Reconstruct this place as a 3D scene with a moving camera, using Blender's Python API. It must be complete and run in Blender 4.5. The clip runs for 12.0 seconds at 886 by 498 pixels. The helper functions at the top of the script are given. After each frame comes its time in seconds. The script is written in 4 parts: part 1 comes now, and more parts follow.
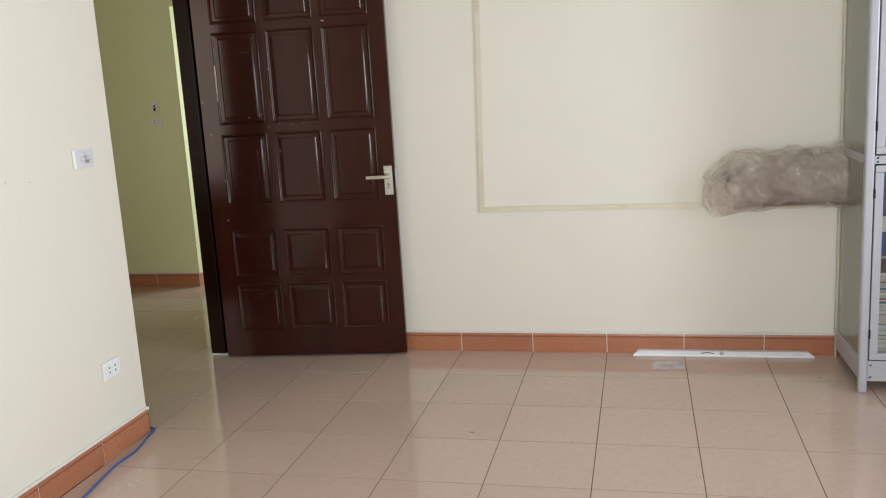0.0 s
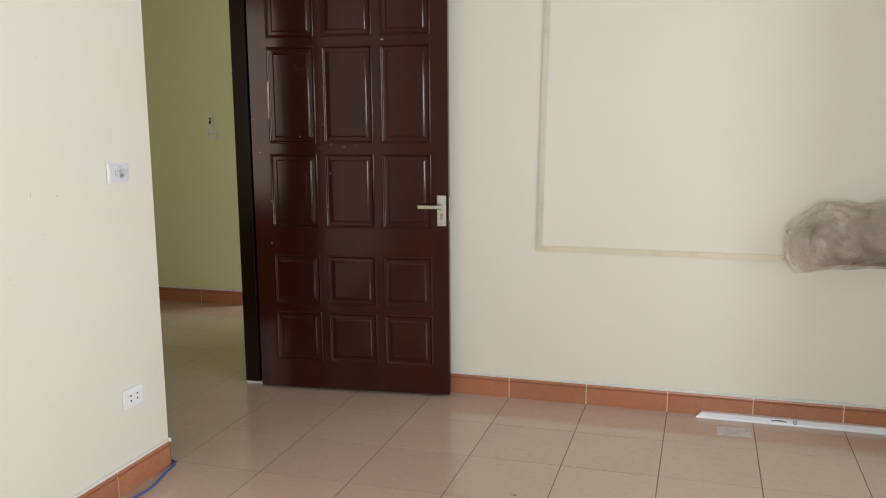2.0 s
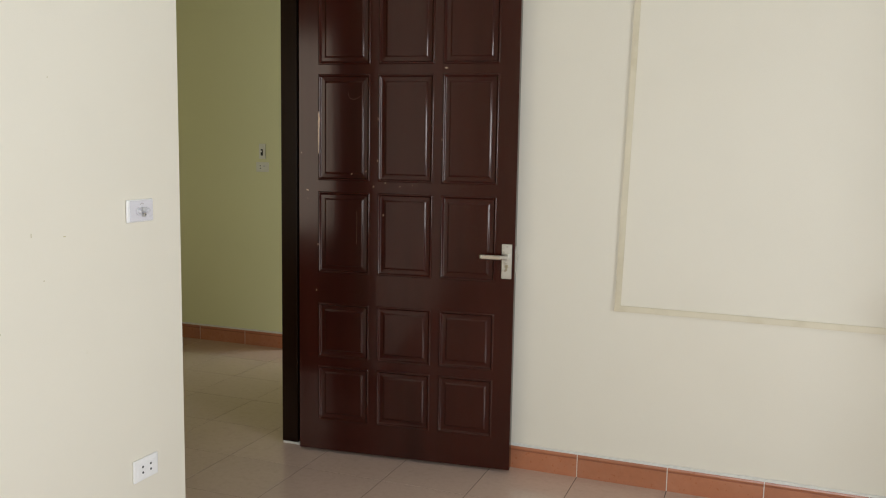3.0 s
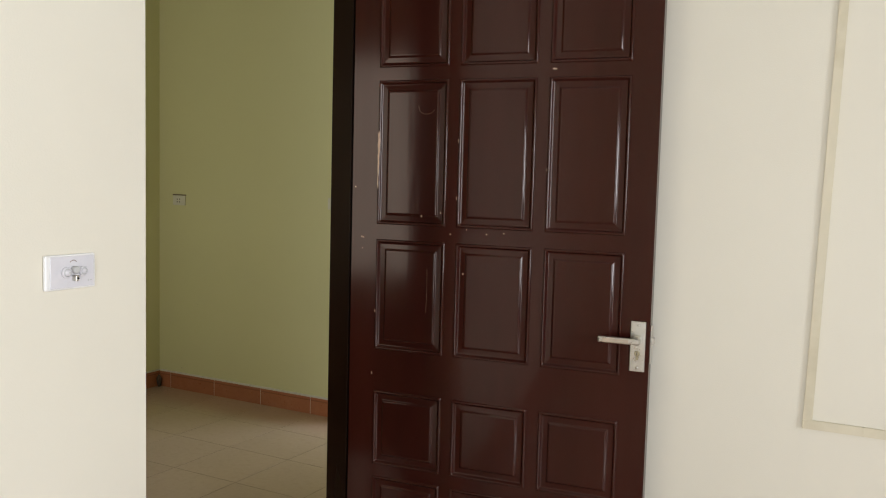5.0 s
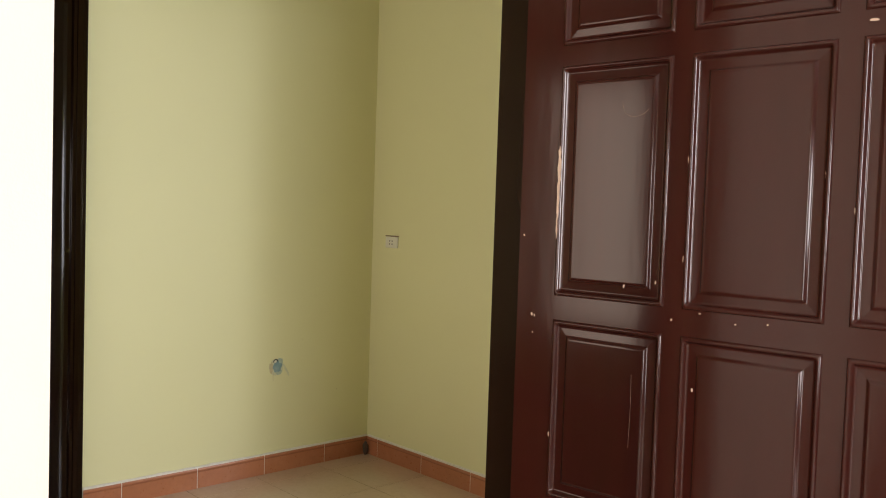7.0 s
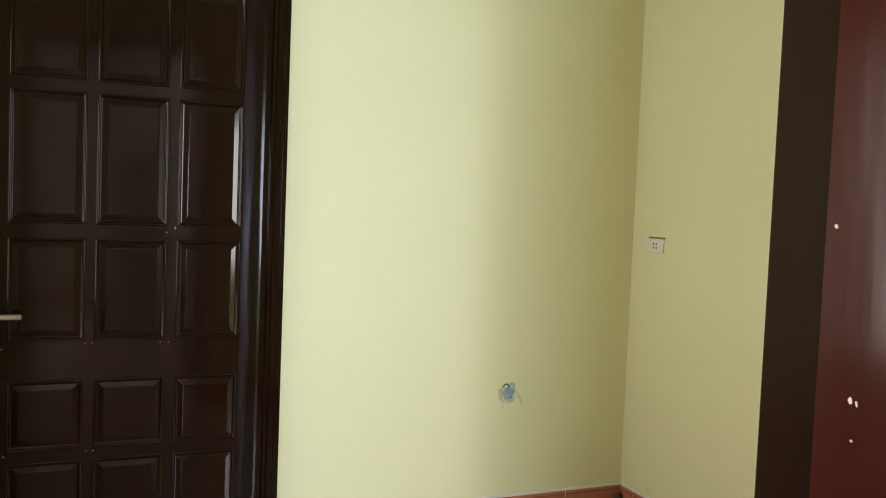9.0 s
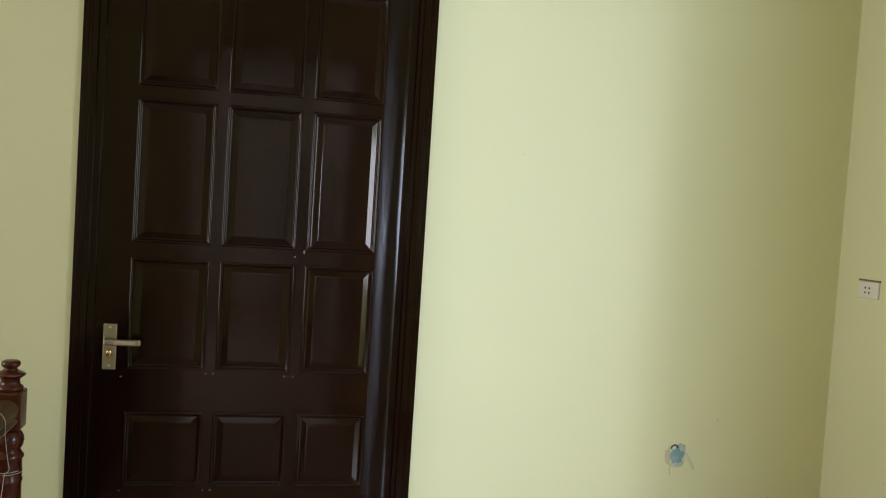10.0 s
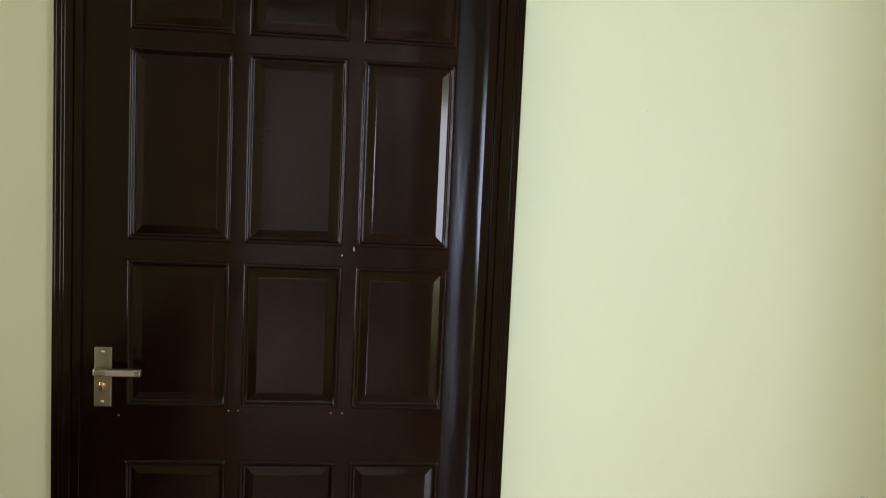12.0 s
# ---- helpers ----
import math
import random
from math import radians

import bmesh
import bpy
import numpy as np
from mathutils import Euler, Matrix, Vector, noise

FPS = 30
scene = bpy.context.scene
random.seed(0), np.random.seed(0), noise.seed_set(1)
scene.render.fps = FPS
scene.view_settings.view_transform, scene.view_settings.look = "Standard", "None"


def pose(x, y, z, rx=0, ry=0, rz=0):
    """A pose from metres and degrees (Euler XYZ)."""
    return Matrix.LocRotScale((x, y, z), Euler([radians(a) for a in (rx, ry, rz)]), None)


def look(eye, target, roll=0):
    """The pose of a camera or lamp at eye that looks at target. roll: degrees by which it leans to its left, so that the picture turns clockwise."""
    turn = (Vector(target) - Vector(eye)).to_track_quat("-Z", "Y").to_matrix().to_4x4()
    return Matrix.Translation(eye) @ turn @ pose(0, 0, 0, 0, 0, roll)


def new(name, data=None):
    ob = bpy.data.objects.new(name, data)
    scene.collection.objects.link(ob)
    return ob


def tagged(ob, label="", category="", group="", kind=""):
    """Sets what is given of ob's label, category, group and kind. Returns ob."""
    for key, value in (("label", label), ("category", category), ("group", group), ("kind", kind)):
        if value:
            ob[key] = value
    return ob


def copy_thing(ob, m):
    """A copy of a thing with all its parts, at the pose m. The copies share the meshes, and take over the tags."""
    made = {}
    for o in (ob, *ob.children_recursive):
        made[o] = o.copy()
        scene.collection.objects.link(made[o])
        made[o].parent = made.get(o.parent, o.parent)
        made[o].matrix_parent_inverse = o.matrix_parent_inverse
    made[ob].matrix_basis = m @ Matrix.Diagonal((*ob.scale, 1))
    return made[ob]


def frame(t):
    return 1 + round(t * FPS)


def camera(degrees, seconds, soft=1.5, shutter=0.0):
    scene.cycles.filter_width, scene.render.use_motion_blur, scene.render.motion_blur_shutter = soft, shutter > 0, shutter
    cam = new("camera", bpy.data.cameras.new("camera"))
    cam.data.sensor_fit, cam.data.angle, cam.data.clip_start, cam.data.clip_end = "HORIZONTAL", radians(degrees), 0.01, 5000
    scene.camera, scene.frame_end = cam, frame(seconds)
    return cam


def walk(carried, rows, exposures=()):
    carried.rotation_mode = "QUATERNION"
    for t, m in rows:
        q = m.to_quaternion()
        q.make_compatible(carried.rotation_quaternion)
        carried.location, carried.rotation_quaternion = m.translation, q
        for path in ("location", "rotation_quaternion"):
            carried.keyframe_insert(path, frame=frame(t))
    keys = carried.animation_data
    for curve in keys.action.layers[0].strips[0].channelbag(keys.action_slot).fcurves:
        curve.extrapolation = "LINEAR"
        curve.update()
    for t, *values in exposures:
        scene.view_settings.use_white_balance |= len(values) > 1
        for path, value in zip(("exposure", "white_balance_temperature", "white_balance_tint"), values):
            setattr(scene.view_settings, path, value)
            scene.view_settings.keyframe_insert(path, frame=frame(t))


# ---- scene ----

cam = camera(54.6, 12.0, soft=1.1)
PATH = [
    (0, (2.192, -4.125, 1.47), (1.74, -2.213, 1.095), -3.4),
    (0.5, (2.216, -4.125, 1.476), (1.745, -2.214, 1.121), -2.5),
    (1, (2.224, -4.116, 1.457), (1.729, -2.208, 1.117), -1.8),
    (1.5, (2.202, -4.027, 1.455), (1.674, -2.128, 1.113), -1.2),
    (2, (2.135, -3.827, 1.486), (1.558, -1.939, 1.167), -0.5),
    (2.5, (2.048, -3.619, 1.482), (1.417, -1.742, 1.203), 0.5),
    (3, (1.958, -3.357, 1.496), (1.25, -1.502, 1.256), 1.0),
    (3.2, (1.924, -3.26, 1.493), (1.188, -1.413, 1.273), 1.2),
    (4.8, (1.613, -2.407, 1.474), (0.719, -0.624, 1.323), 1.8),
    (5, (1.576, -2.288, 1.48), (0.628, -0.534, 1.32), 1.5),
    (5.5, (1.462, -2.004, 1.496), (0.398, -0.319, 1.321), 1.2),
    (6, (1.368, -1.754, 1.497), (0.226, -0.118, 1.362), 1.6),
    (6.5, (1.287, -1.466, 1.503), (-0.049, 0.019, 1.395), 1.9),
    (8.3, (0.798, -0.689, 1.489), (-0.944, 0.287, 1.387), 2.0),
    (8.5, (0.76, -0.609, 1.491), (-1.037, 0.261, 1.378), 2.2),
    (9, (0.524, -0.505, 1.458), (-1.313, 0.277, 1.35), 2.3),
    (9.5, (0.324, -0.425, 1.456), (-1.554, 0.256, 1.345), 2.7),
    (10, (0.123, -0.284, 1.51), (-1.835, 0.114, 1.412), 3.7),
    (10.5, (-0.085, -0.184, 1.57), (-2.054, 0.069, 1.321), 3.8),
    (11, (-0.311, -0.193, 1.543), (-2.281, -0.005, 1.254), 3.7),
    (11.5, (-0.49, -0.145, 1.568), (-2.458, 0.02, 1.249), 3.2),
    (12, (-0.668, -0.184, 1.524), (-2.648, 0.043, 1.352), 2.6),
]
walk(cam, [(t, look(eye, target, roll)) for t, eye, target, roll in PATH],
     [(0.0, -4.0, 6900, 20), (3.0, -4.13, 7150, 20), (5.0, -3.9, 7200, 21), (5.5, -3.8, 7250, 22), (6.0, -3.53, 7350, 24), (6.5, -3.38, 7600, 28),
      (8.5, -2.68, 6700, 27), (10.0, -2.8, 6200, 25), (12.0, -2.75, 5950, 29)])

# ---------------------------------------------------------------- light
W = bpy.data.worlds.new("sky")
scene.world = W
W.use_nodes = True
wn = W.node_tree
sky = wn.nodes.new("ShaderNodeTexSky")
sky.sky_type = "NISHITA"
sky.sun_disc = False
sky.sun_elevation, sky.sun_rotation = radians(50), radians(140)
wn.links.new(sky.outputs[0], wn.nodes["Background"].inputs[0])
wn.nodes["Background"].inputs[1].default_value = 0.1


def window_light(name, m, sx, sz, watts, colour, spread=180):
    li = bpy.data.lights.new(name, "AREA")
    li.shape, li.size, li.size_y, li.energy, li.color = "RECTANGLE", sx, sz, watts, colour
    li.spread = radians(spread)
    ob = new(name, li)
    ob.matrix_world = m
    return ob


# sky light standing in three window openings; the side room's is an added fill
window_light("daylight_east", pose(5.78, -2.5, 1.5, 0, 90, 0), 1.36, 1.7, 1280, (0.72, 0.88, 1.0), 110)
window_light("daylight_south", pose(2.52, -5.13, 1.18, 90, 0, 0), 1.2, 1.9, 680, (0.75, 0.90, 1.0), 115)
window_light("daylight_stair", pose(-1.625, -4.98, 1.6, 90, 0, 0), 2.35, 2.1, 295, (0.94, 0.98, 0.90), 110)
# unseen source, added and turned up to brighten the hall's west wall
window_light("fill_side_room", pose(0.9, 3.28, 1.45, -90, 0, 0), 2.3, 1.25, 1500, (0.72, 0.88, 1.0))

# ---------------------------------------------------------------- materials


def mat(name, base, rough=0.5, metal=0.0, var=0.08, scale=6.0, big=0.7, bump=0.0, bscale=120.0, rvar=0.0,
        coat=0.0, piece=0.0, stretch=(1, 1, 1), tint=None, tscale=2.0, tamount=0.0, spec=0.5):
    """Principled paint with two scales of colour change, relief and gloss change."""
    m = bpy.data.materials.new(name)
    m.use_nodes = True
    nt = m.node_tree
    N, L = nt.nodes, nt.links
    b = N["Principled BSDF"]
    geo = N.new("ShaderNodeNewGeometry")
    mp = N.new("ShaderNodeMapping")
    mp.inputs["Scale"].default_value = stretch
    L.new(geo.outputs["Position"], mp.inputs[0])

    def nz(sc, detail=4.0):
        n = N.new("ShaderNodeTexNoise")
        n.inputs["Scale"].default_value, n.inputs["Detail"].default_value = sc, detail
        L.new(mp.outputs[0], n.inputs["Vector"])
        return n.outputs["Fac"]

    def math_(op, a, c):
        n = N.new("ShaderNodeMath")
        n.operation = op
        for i, v in enumerate((a, c)):
            if isinstance(v, (int, float)):
                n.inputs[i].default_value = v
            else:
                L.new(v, n.inputs[i])
        return n.outputs[0]

    f = math_("ADD", math_("MULTIPLY", math_("SUBTRACT", nz(scale), 0.5), 2 * var),
              math_("MULTIPLY", math_("SUBTRACT", nz(big, 2.0), 0.5), 2 * var))
    if piece:
        oi = N.new("ShaderNodeObjectInfo")
        f = math_("ADD", f, math_("MULTIPLY", math_("SUBTRACT", oi.outputs["Random"], 0.5), 2 * piece))
    f = math_("ADD", f, 1.0)
    mul = N.new("ShaderNodeVectorMath")
    mul.operation = "SCALE"
    if tint:
        mx = N.new("ShaderNodeMix")
        mx.data_type = "RGBA"
        ramp = N.new("ShaderNodeValToRGB")
        ramp.color_ramp.elements[0].position, ramp.color_ramp.elements[1].position = 0.5, 0.75
        L.new(nz(tscale, 6.0), ramp.inputs[0])
        L.new(math_("MULTIPLY", ramp.outputs[0], tamount), mx.inputs[0])
        mx.inputs[6].default_value, mx.inputs[7].default_value = (*base, 1), (*tint, 1)
        L.new(mx.outputs[2], mul.inputs[0])
    else:
        mul.inputs[0].default_value = base
    L.new(f, mul.inputs["Scale"])
    L.new(mul.outputs[0], b.inputs["Base Color"])
    b.inputs["Roughness"].default_value, b.inputs["Metallic"].default_value = rough, metal
    b.inputs["Specular IOR Level"].default_value = spec
    b.inputs["Coat Weight"].default_value, b.inputs["Coat Roughness"].default_value = coat, 0.08
    if rvar:
        L.new(math_("ADD", rough, math_("MULTIPLY", math_("SUBTRACT", nz(scale * 1.7), 0.5), 2 * rvar)), b.inputs["Roughness"])
    if bump:
        bp = N.new("ShaderNodeBump")
        bp.inputs["Strength"].default_value, bp.inputs["Distance"].default_value = 1.0, bump
        L.new(nz(bscale, 3.0), bp.inputs["Height"])
        L.new(bp.outputs[0], b.inputs["Normal"])
    return m


def glass(name, colour=(0.95, 0.98, 0.96), haze=0.06):
    m = bpy.data.materials.new(name)
    m.use_nodes = True
    nt = m.node_tree
    N, L = nt.nodes, nt.links
    out = N["Material Output"]
    N.remove(N["Principled BSDF"])
    tr, gl, df = N.new("ShaderNodeBsdfTransparent"), N.new("ShaderNodeBsdfGlossy"), N.new("ShaderNodeBsdfDiffuse")
    tr.inputs[0].default_value = (*colour, 1)
    df.inputs[0].default_value = (0.62, 0.63, 0.53, 1)
    gl.inputs["Roughness"].default_value = 0.06
    fr = N.new("ShaderNodeFresnel")
    fr.inputs[0].default_value = 1.5
    a, c = N.new("ShaderNodeMixShader"), N.new("ShaderNodeMixShader")
    a.inputs[0].default_value = haze
    L.new(tr.outputs[0], a.inputs[1])
    L.new(df.outputs[0], a.inputs[2])
    L.new(fr.outputs[0], c.inputs[0])
    L.new(a.outputs[0], c.inputs[1])
    L.new(gl.outputs[0], c.inputs[2])
    L.new(c.outputs[0], out.inputs[0])
    return m


def film(name, colour, cover, rough, wrinkle=0.0):
    """Thin crumpled plastic: partly clear, partly milky, glossy."""
    m = bpy.data.materials.new(name)
    m.use_nodes = True
    nt = m.node_tree
    N, L = nt.nodes, nt.links
    out, b = N["Material Output"], N["Principled BSDF"]
    b.inputs["Base Color"].default_value = (*colour, 1)
    b.inputs["Roughness"].default_value = rough
    n = N.new("ShaderNodeTexNoise")
    n.inputs["Scale"].default_value, n.inputs["Detail"].default_value = 11, 3
    tc = N.new("ShaderNodeTexCoord")
    L.new(tc.outputs["Object"], n.inputs["Vector"])
    r = N.new("ShaderNodeMapRange")
    r.inputs["From Min"].default_value, r.inputs["From Max"].default_value = 0.3, 0.7
    r.inputs["To Min"].default_value, r.inputs["To Max"].default_value = cover - 0.2, cover + 0.2
    w = N.new("ShaderNodeTexNoise")
    w.inputs["Scale"].default_value, w.inputs["Detail"].default_value, w.inputs["Distortion"].default_value = 13, 2, 0.8
    L.new(tc.outputs["Object"], w.inputs["Vector"])
    ab, bp = N.new("ShaderNodeMath"), N.new("ShaderNodeBump")
    ab.operation = "PINGPONG"
    ab.inputs[1].default_value = 0.08
    bp.inputs["Strength"].default_value, bp.inputs["Distance"].default_value = 1.0, wrinkle
    L.new(w.outputs["Fac"], ab.inputs[0])
    L.new(ab.outputs[0], bp.inputs["Height"])
    L.new(bp.outputs[0], b.inputs["Normal"])
    tr, mx = N.new("ShaderNodeBsdfTransparent"), N.new("ShaderNodeMixShader")
    L.new(n.outputs["Fac"], r.inputs["Value"])
    L.new(r.outputs[0], mx.inputs[0])
    L.new(tr.outputs[0], mx.inputs[1])
    L.new(b.outputs[0], mx.inputs[2])
    L.new(mx.outputs[0], out.inputs[0])
    return m


CREAM = mat("cream_wall_paint", (0.80, 0.752, 0.628), 0.55, var=0.02, scale=3, big=0.6, bump=0.00035, bscale=260,
            tint=(0.76, 0.70, 0.57), tscale=1.3, tamount=0.35)
GREEN = mat("pale_green_wall_paint", (0.742, 0.734, 0.435), 0.5, var=0.02, scale=3, big=0.6, bump=0.00035, bscale=260,
            tint=(0.712, 0.704, 0.40), tscale=1.5, tamount=0.3)
WHITE = mat("white_ceiling_paint", (0.8, 0.8, 0.77), 0.7, var=0.02, bump=0.0004)
TILE = mat("glazed_beige_floor_tile", (0.58, 0.425, 0.345), 0.12, var=0.06, scale=55, big=2.0, rvar=0.05, piece=0.03,
           bump=0.00015, bscale=9, tint=(0.48, 0.345, 0.265), tscale=30, tamount=0.35)
GROUT = mat("dark_tile_grout", (0.085, 0.055, 0.038), 0.85, var=0.2, scale=20)
SKIRT = mat("terracotta_skirting_tile", (0.42, 0.155, 0.075), 0.3, var=0.1, scale=40, big=3, piece=0.06, rvar=0.08,
            tint=(0.48, 0.22, 0.13), tscale=12, tamount=0.4)
LIP = mat("dark_terracotta_band", (0.30, 0.10, 0.05), 0.35, var=0.15, scale=60, piece=0.05)
CAULK = mat("white_caulk", (0.72, 0.70, 0.64), 0.8, var=0.15, scale=60)
LACQUER = mat("dark_red_brown_lacquered_wood", (0.037, 0.0070, 0.0045), 0.13, var=0.25, scale=9, big=1.2, rvar=0.05, spec=0.36,
              bump=0.0006, bscale=13, stretch=(1, 1, 0.16), tint=(0.014, 0.0042, 0.0030), tscale=2.6, tamount=0.8)
LACQUER.node_tree.nodes["Principled BSDF"].inputs["Specular Tint"].default_value = (1.0, 0.92, 0.85, 1)
LACQUER_DARK = mat("blackish_brown_lacquered_wood", (0.0075, 0.0023, 0.0011), 0.12, var=0.25, scale=9, big=1.2, rvar=0.05,
                   spec=0.28, bump=0.00012, bscale=16, stretch=(1, 1, 0.12), tint=(0.019, 0.0064, 0.0026), tscale=3, tamount=0.6)
LACQUER_DARK.node_tree.nodes["Principled BSDF"].inputs["Specular Tint"].default_value = (1.0, 0.88, 0.76, 1)
# gloss and relief set to spread a streaky highlight over the crowned stile
LACQUER_STREAKED = mat("streaked_blackish_brown_lacquer", (0.0070, 0.0027, 0.0018), 0.17, var=0.25, scale=9, big=1.2, rvar=0.14, spec=0.26,
                     bump=0.0008, bscale=22, stretch=(1, 1, 0.09))
LACQUER_JAMB = mat("dark_brown_lacquered_frame", (0.014, 0.0050, 0.0024), 0.2, var=0.2, scale=9, big=1.2, rvar=0.05, spec=0.2,
                   bump=0.0004, bscale=16, stretch=(1, 1, 0.16))
CHIP = mat("bare_wood_chip", (0.60, 0.40, 0.28), 0.8, var=0.2, scale=80)
STEEL = mat("satin_steel", (0.62, 0.60, 0.54), 0.3, metal=1.0, var=0.06, scale=40, rvar=0.08)
BRASSY = mat("satin_nickel_brass", (0.42, 0.37, 0.25), 0.36, metal=1.0, var=0.08, scale=40, rvar=0.08)
BRASS_KNOB = mat("worn_brass", (0.62, 0.40, 0.20), 0.25, metal=1.0, var=0.12, scale=60, rvar=0.08)
INLAY = mat("beige_lever_inlay", (0.46, 0.38, 0.29), 0.45, metal=0.3, var=0.08, scale=60)
DARK = mat("dark_hole", (0.015, 0.015, 0.014), 0.6, var=0.1)
PLASTIC = mat("white_switch_plastic", (0.88, 0.87, 0.84), 0.3, var=0.03, scale=30)
PLASTIC_LAV = mat("greyish_white_clear_plastic", (0.70, 0.68, 0.70), 0.2, var=0.05, scale=40)
PLASTIC_OLD = mat("yellowed_white_plastic", (0.76, 0.75, 0.64), 0.35, var=0.04, scale=30)
PLASTIC_G = mat("grey_switch_plastic", (0.5, 0.5, 0.49), 0.35, var=0.05, scale=30)
TRUNK = mat("cream_plastic_trunking", (0.70, 0.63, 0.47), 0.45, var=0.06, scale=12, tint=(0.5, 0.42, 0.26), tscale=9, tamount=0.5)
ALU = mat("brushed_aluminium", (0.46, 0.455, 0.475), 0.45, metal=0.3, var=0.04, scale=30, rvar=0.06)
ALU_WHITE = mat("anodised_white_aluminium", (0.88, 0.88, 0.90), 0.35, metal=0.25, var=0.04, scale=25, rvar=0.08)
RUBBER = mat("black_rubber", (0.02, 0.02, 0.02), 0.6, var=0.1)
BLUE = mat("blue_cable_jacket", (0.03, 0.105, 0.34), 0.4, var=0.1, scale=40)
BLUE_BINDER = mat("navy_blue_binder_cloth", (0.012, 0.024, 0.15), 0.5, var=0.15, scale=40, bump=0.0003, bscale=300)
PAPER = mat("aged_paper", (0.46, 0.42, 0.36), 0.8, var=0.12, scale=150, piece=0.15, stretch=(0.05, 0.05, 1))
PAPER_BLUE = mat("light_blue_paper", (0.18, 0.32, 0.48), 0.6, var=0.1, scale=60, piece=0.2)
PAPER_RED = mat("red_printed_cover", (0.42, 0.11, 0.06), 0.5, var=0.15, scale=60, piece=0.15)
PAPER_BROWN = mat("brown_card_cover", (0.25, 0.15, 0.10), 0.6, var=0.15, scale=50, piece=0.2)
MORTAR = mat("blue_grey_mortar", (0.22, 0.36, 0.38), 0.85, var=0.3, scale=50, big=15, bump=0.003, bscale=90,
             tint=(0.42, 0.54, 0.52), tscale=28, tamount=0.8)
MORTAR_PALE = mat("pale_teal_mortar", (0.45, 0.55, 0.44), 0.85, var=0.25, scale=60, big=18, bump=0.002, bscale=90)
STAIN_TAN = mat("tan_plaster_smear", (0.56, 0.50, 0.30), 0.75, var=0.15, scale=60, big=20)
STAIN = mat("smeared_grey_plaster", (0.62, 0.64, 0.44), 0.7, var=0.12, scale=60, big=20)
STAIN_W = mat("dried_white_paint", (0.62, 0.58, 0.54), 0.7, var=0.1, scale=80)
ROSEWOOD = mat("red_varnished_turned_wood", (0.070, 0.012, 0.004), 0.22, var=0.25, scale=14, big=4, rvar=0.06, coat=0.1, spec=0.4,
               stretch=(1, 1, 0.25), bump=0.0004, bscale=40)
RAILWOOD = mat("brown_varnished_rail_wood", (0.11, 0.060, 0.022), 0.35, var=0.3, scale=22, big=5, rvar=0.08, coat=0.1,
               stretch=(0.12, 1, 1), tint=(0.06, 0.035, 0.015), tscale=18, tamount=0.6)
BALUSTER = mat("dark_varnished_turned_wood", (0.014, 0.007, 0.005), 0.25, var=0.25, scale=14, big=4, coat=0.0, spec=0.35, stretch=(1, 1, 0.25))
STRING = mat("white_nylon_string", (0.5, 0.5, 0.46), 0.6, var=0.1, scale=200)
FOAM = mat("grey_brown_packed_bundle", (0.26, 0.19, 0.15), 0.6, var=0.2, scale=6, big=4, tint=(0.58, 0.49, 0.47), tscale=5, tamount=0.8)
FILM = film("crumpled_clear_plastic", (0.72, 0.61, 0.50), 0.25, 0.14, 0.008)
TAPE = film("clear_tape_scrap", (0.88, 0.86, 0.86), 0.5, 0.12)
# milky diffuse share stands in for pale reflections on the cabinet's side glass
GLASS = glass("milky_side_glass", (0.90, 0.95, 0.86), 0.42)
DOOR_GLASS = glass("cabinet_door_glass", (0.92, 0.95, 0.93), 0.02)
PANE = glass("window_glass")

# ---------------------------------------------------------------- mesh helpers


def add_box(bm, x0, x1, y0, y1, z0, z1, bevel=0.0, seg=2):
    ret = bmesh.ops.create_cube(bm, size=1.0)
    vs = ret["verts"]
    for v in vs:
        v.co = Vector(((x0 + x1) / 2 + v.co.x * (x1 - x0), (y0 + y1) / 2 + v.co.y * (y1 - y0), (z0 + z1) / 2 + v.co.z * (z1 - z0)))
    if bevel:
        es = list({e for v in vs for e in v.link_edges})
        bmesh.ops.bevel(bm, geom=es, offset=bevel, segments=seg, profile=0.5, affect="EDGES", clamp_overlap=True)
    return vs


def boxes(*specs, bevel=0.0):
    bm = bmesh.new()
    for s in specs:
        add_box(bm, *s, bevel=bevel)
    return bm


def lathe(profile, seg=28, cx=0.0, cy=0.0):
    """A turned body from (radius, height) pairs."""
    bm = bmesh.new()
    rings = []
    for r, z in profile:
        rings.append([bm.verts.new((cx + r * math.cos(2 * math.pi * i / seg), cy + r * math.sin(2 * math.pi * i / seg), z)) for i in range(seg)])
    for a, b in zip(rings, rings[1:]):
        for i in range(seg):
            bm.faces.new((a[i], a[(i + 1) % seg], b[(i + 1) % seg], b[i]))
    bm.faces.new(list(reversed(rings[0])))
    bm.faces.new(rings[-1])
    for f in bm.faces:
        f.smooth = len(f.verts) == 4
    return bm


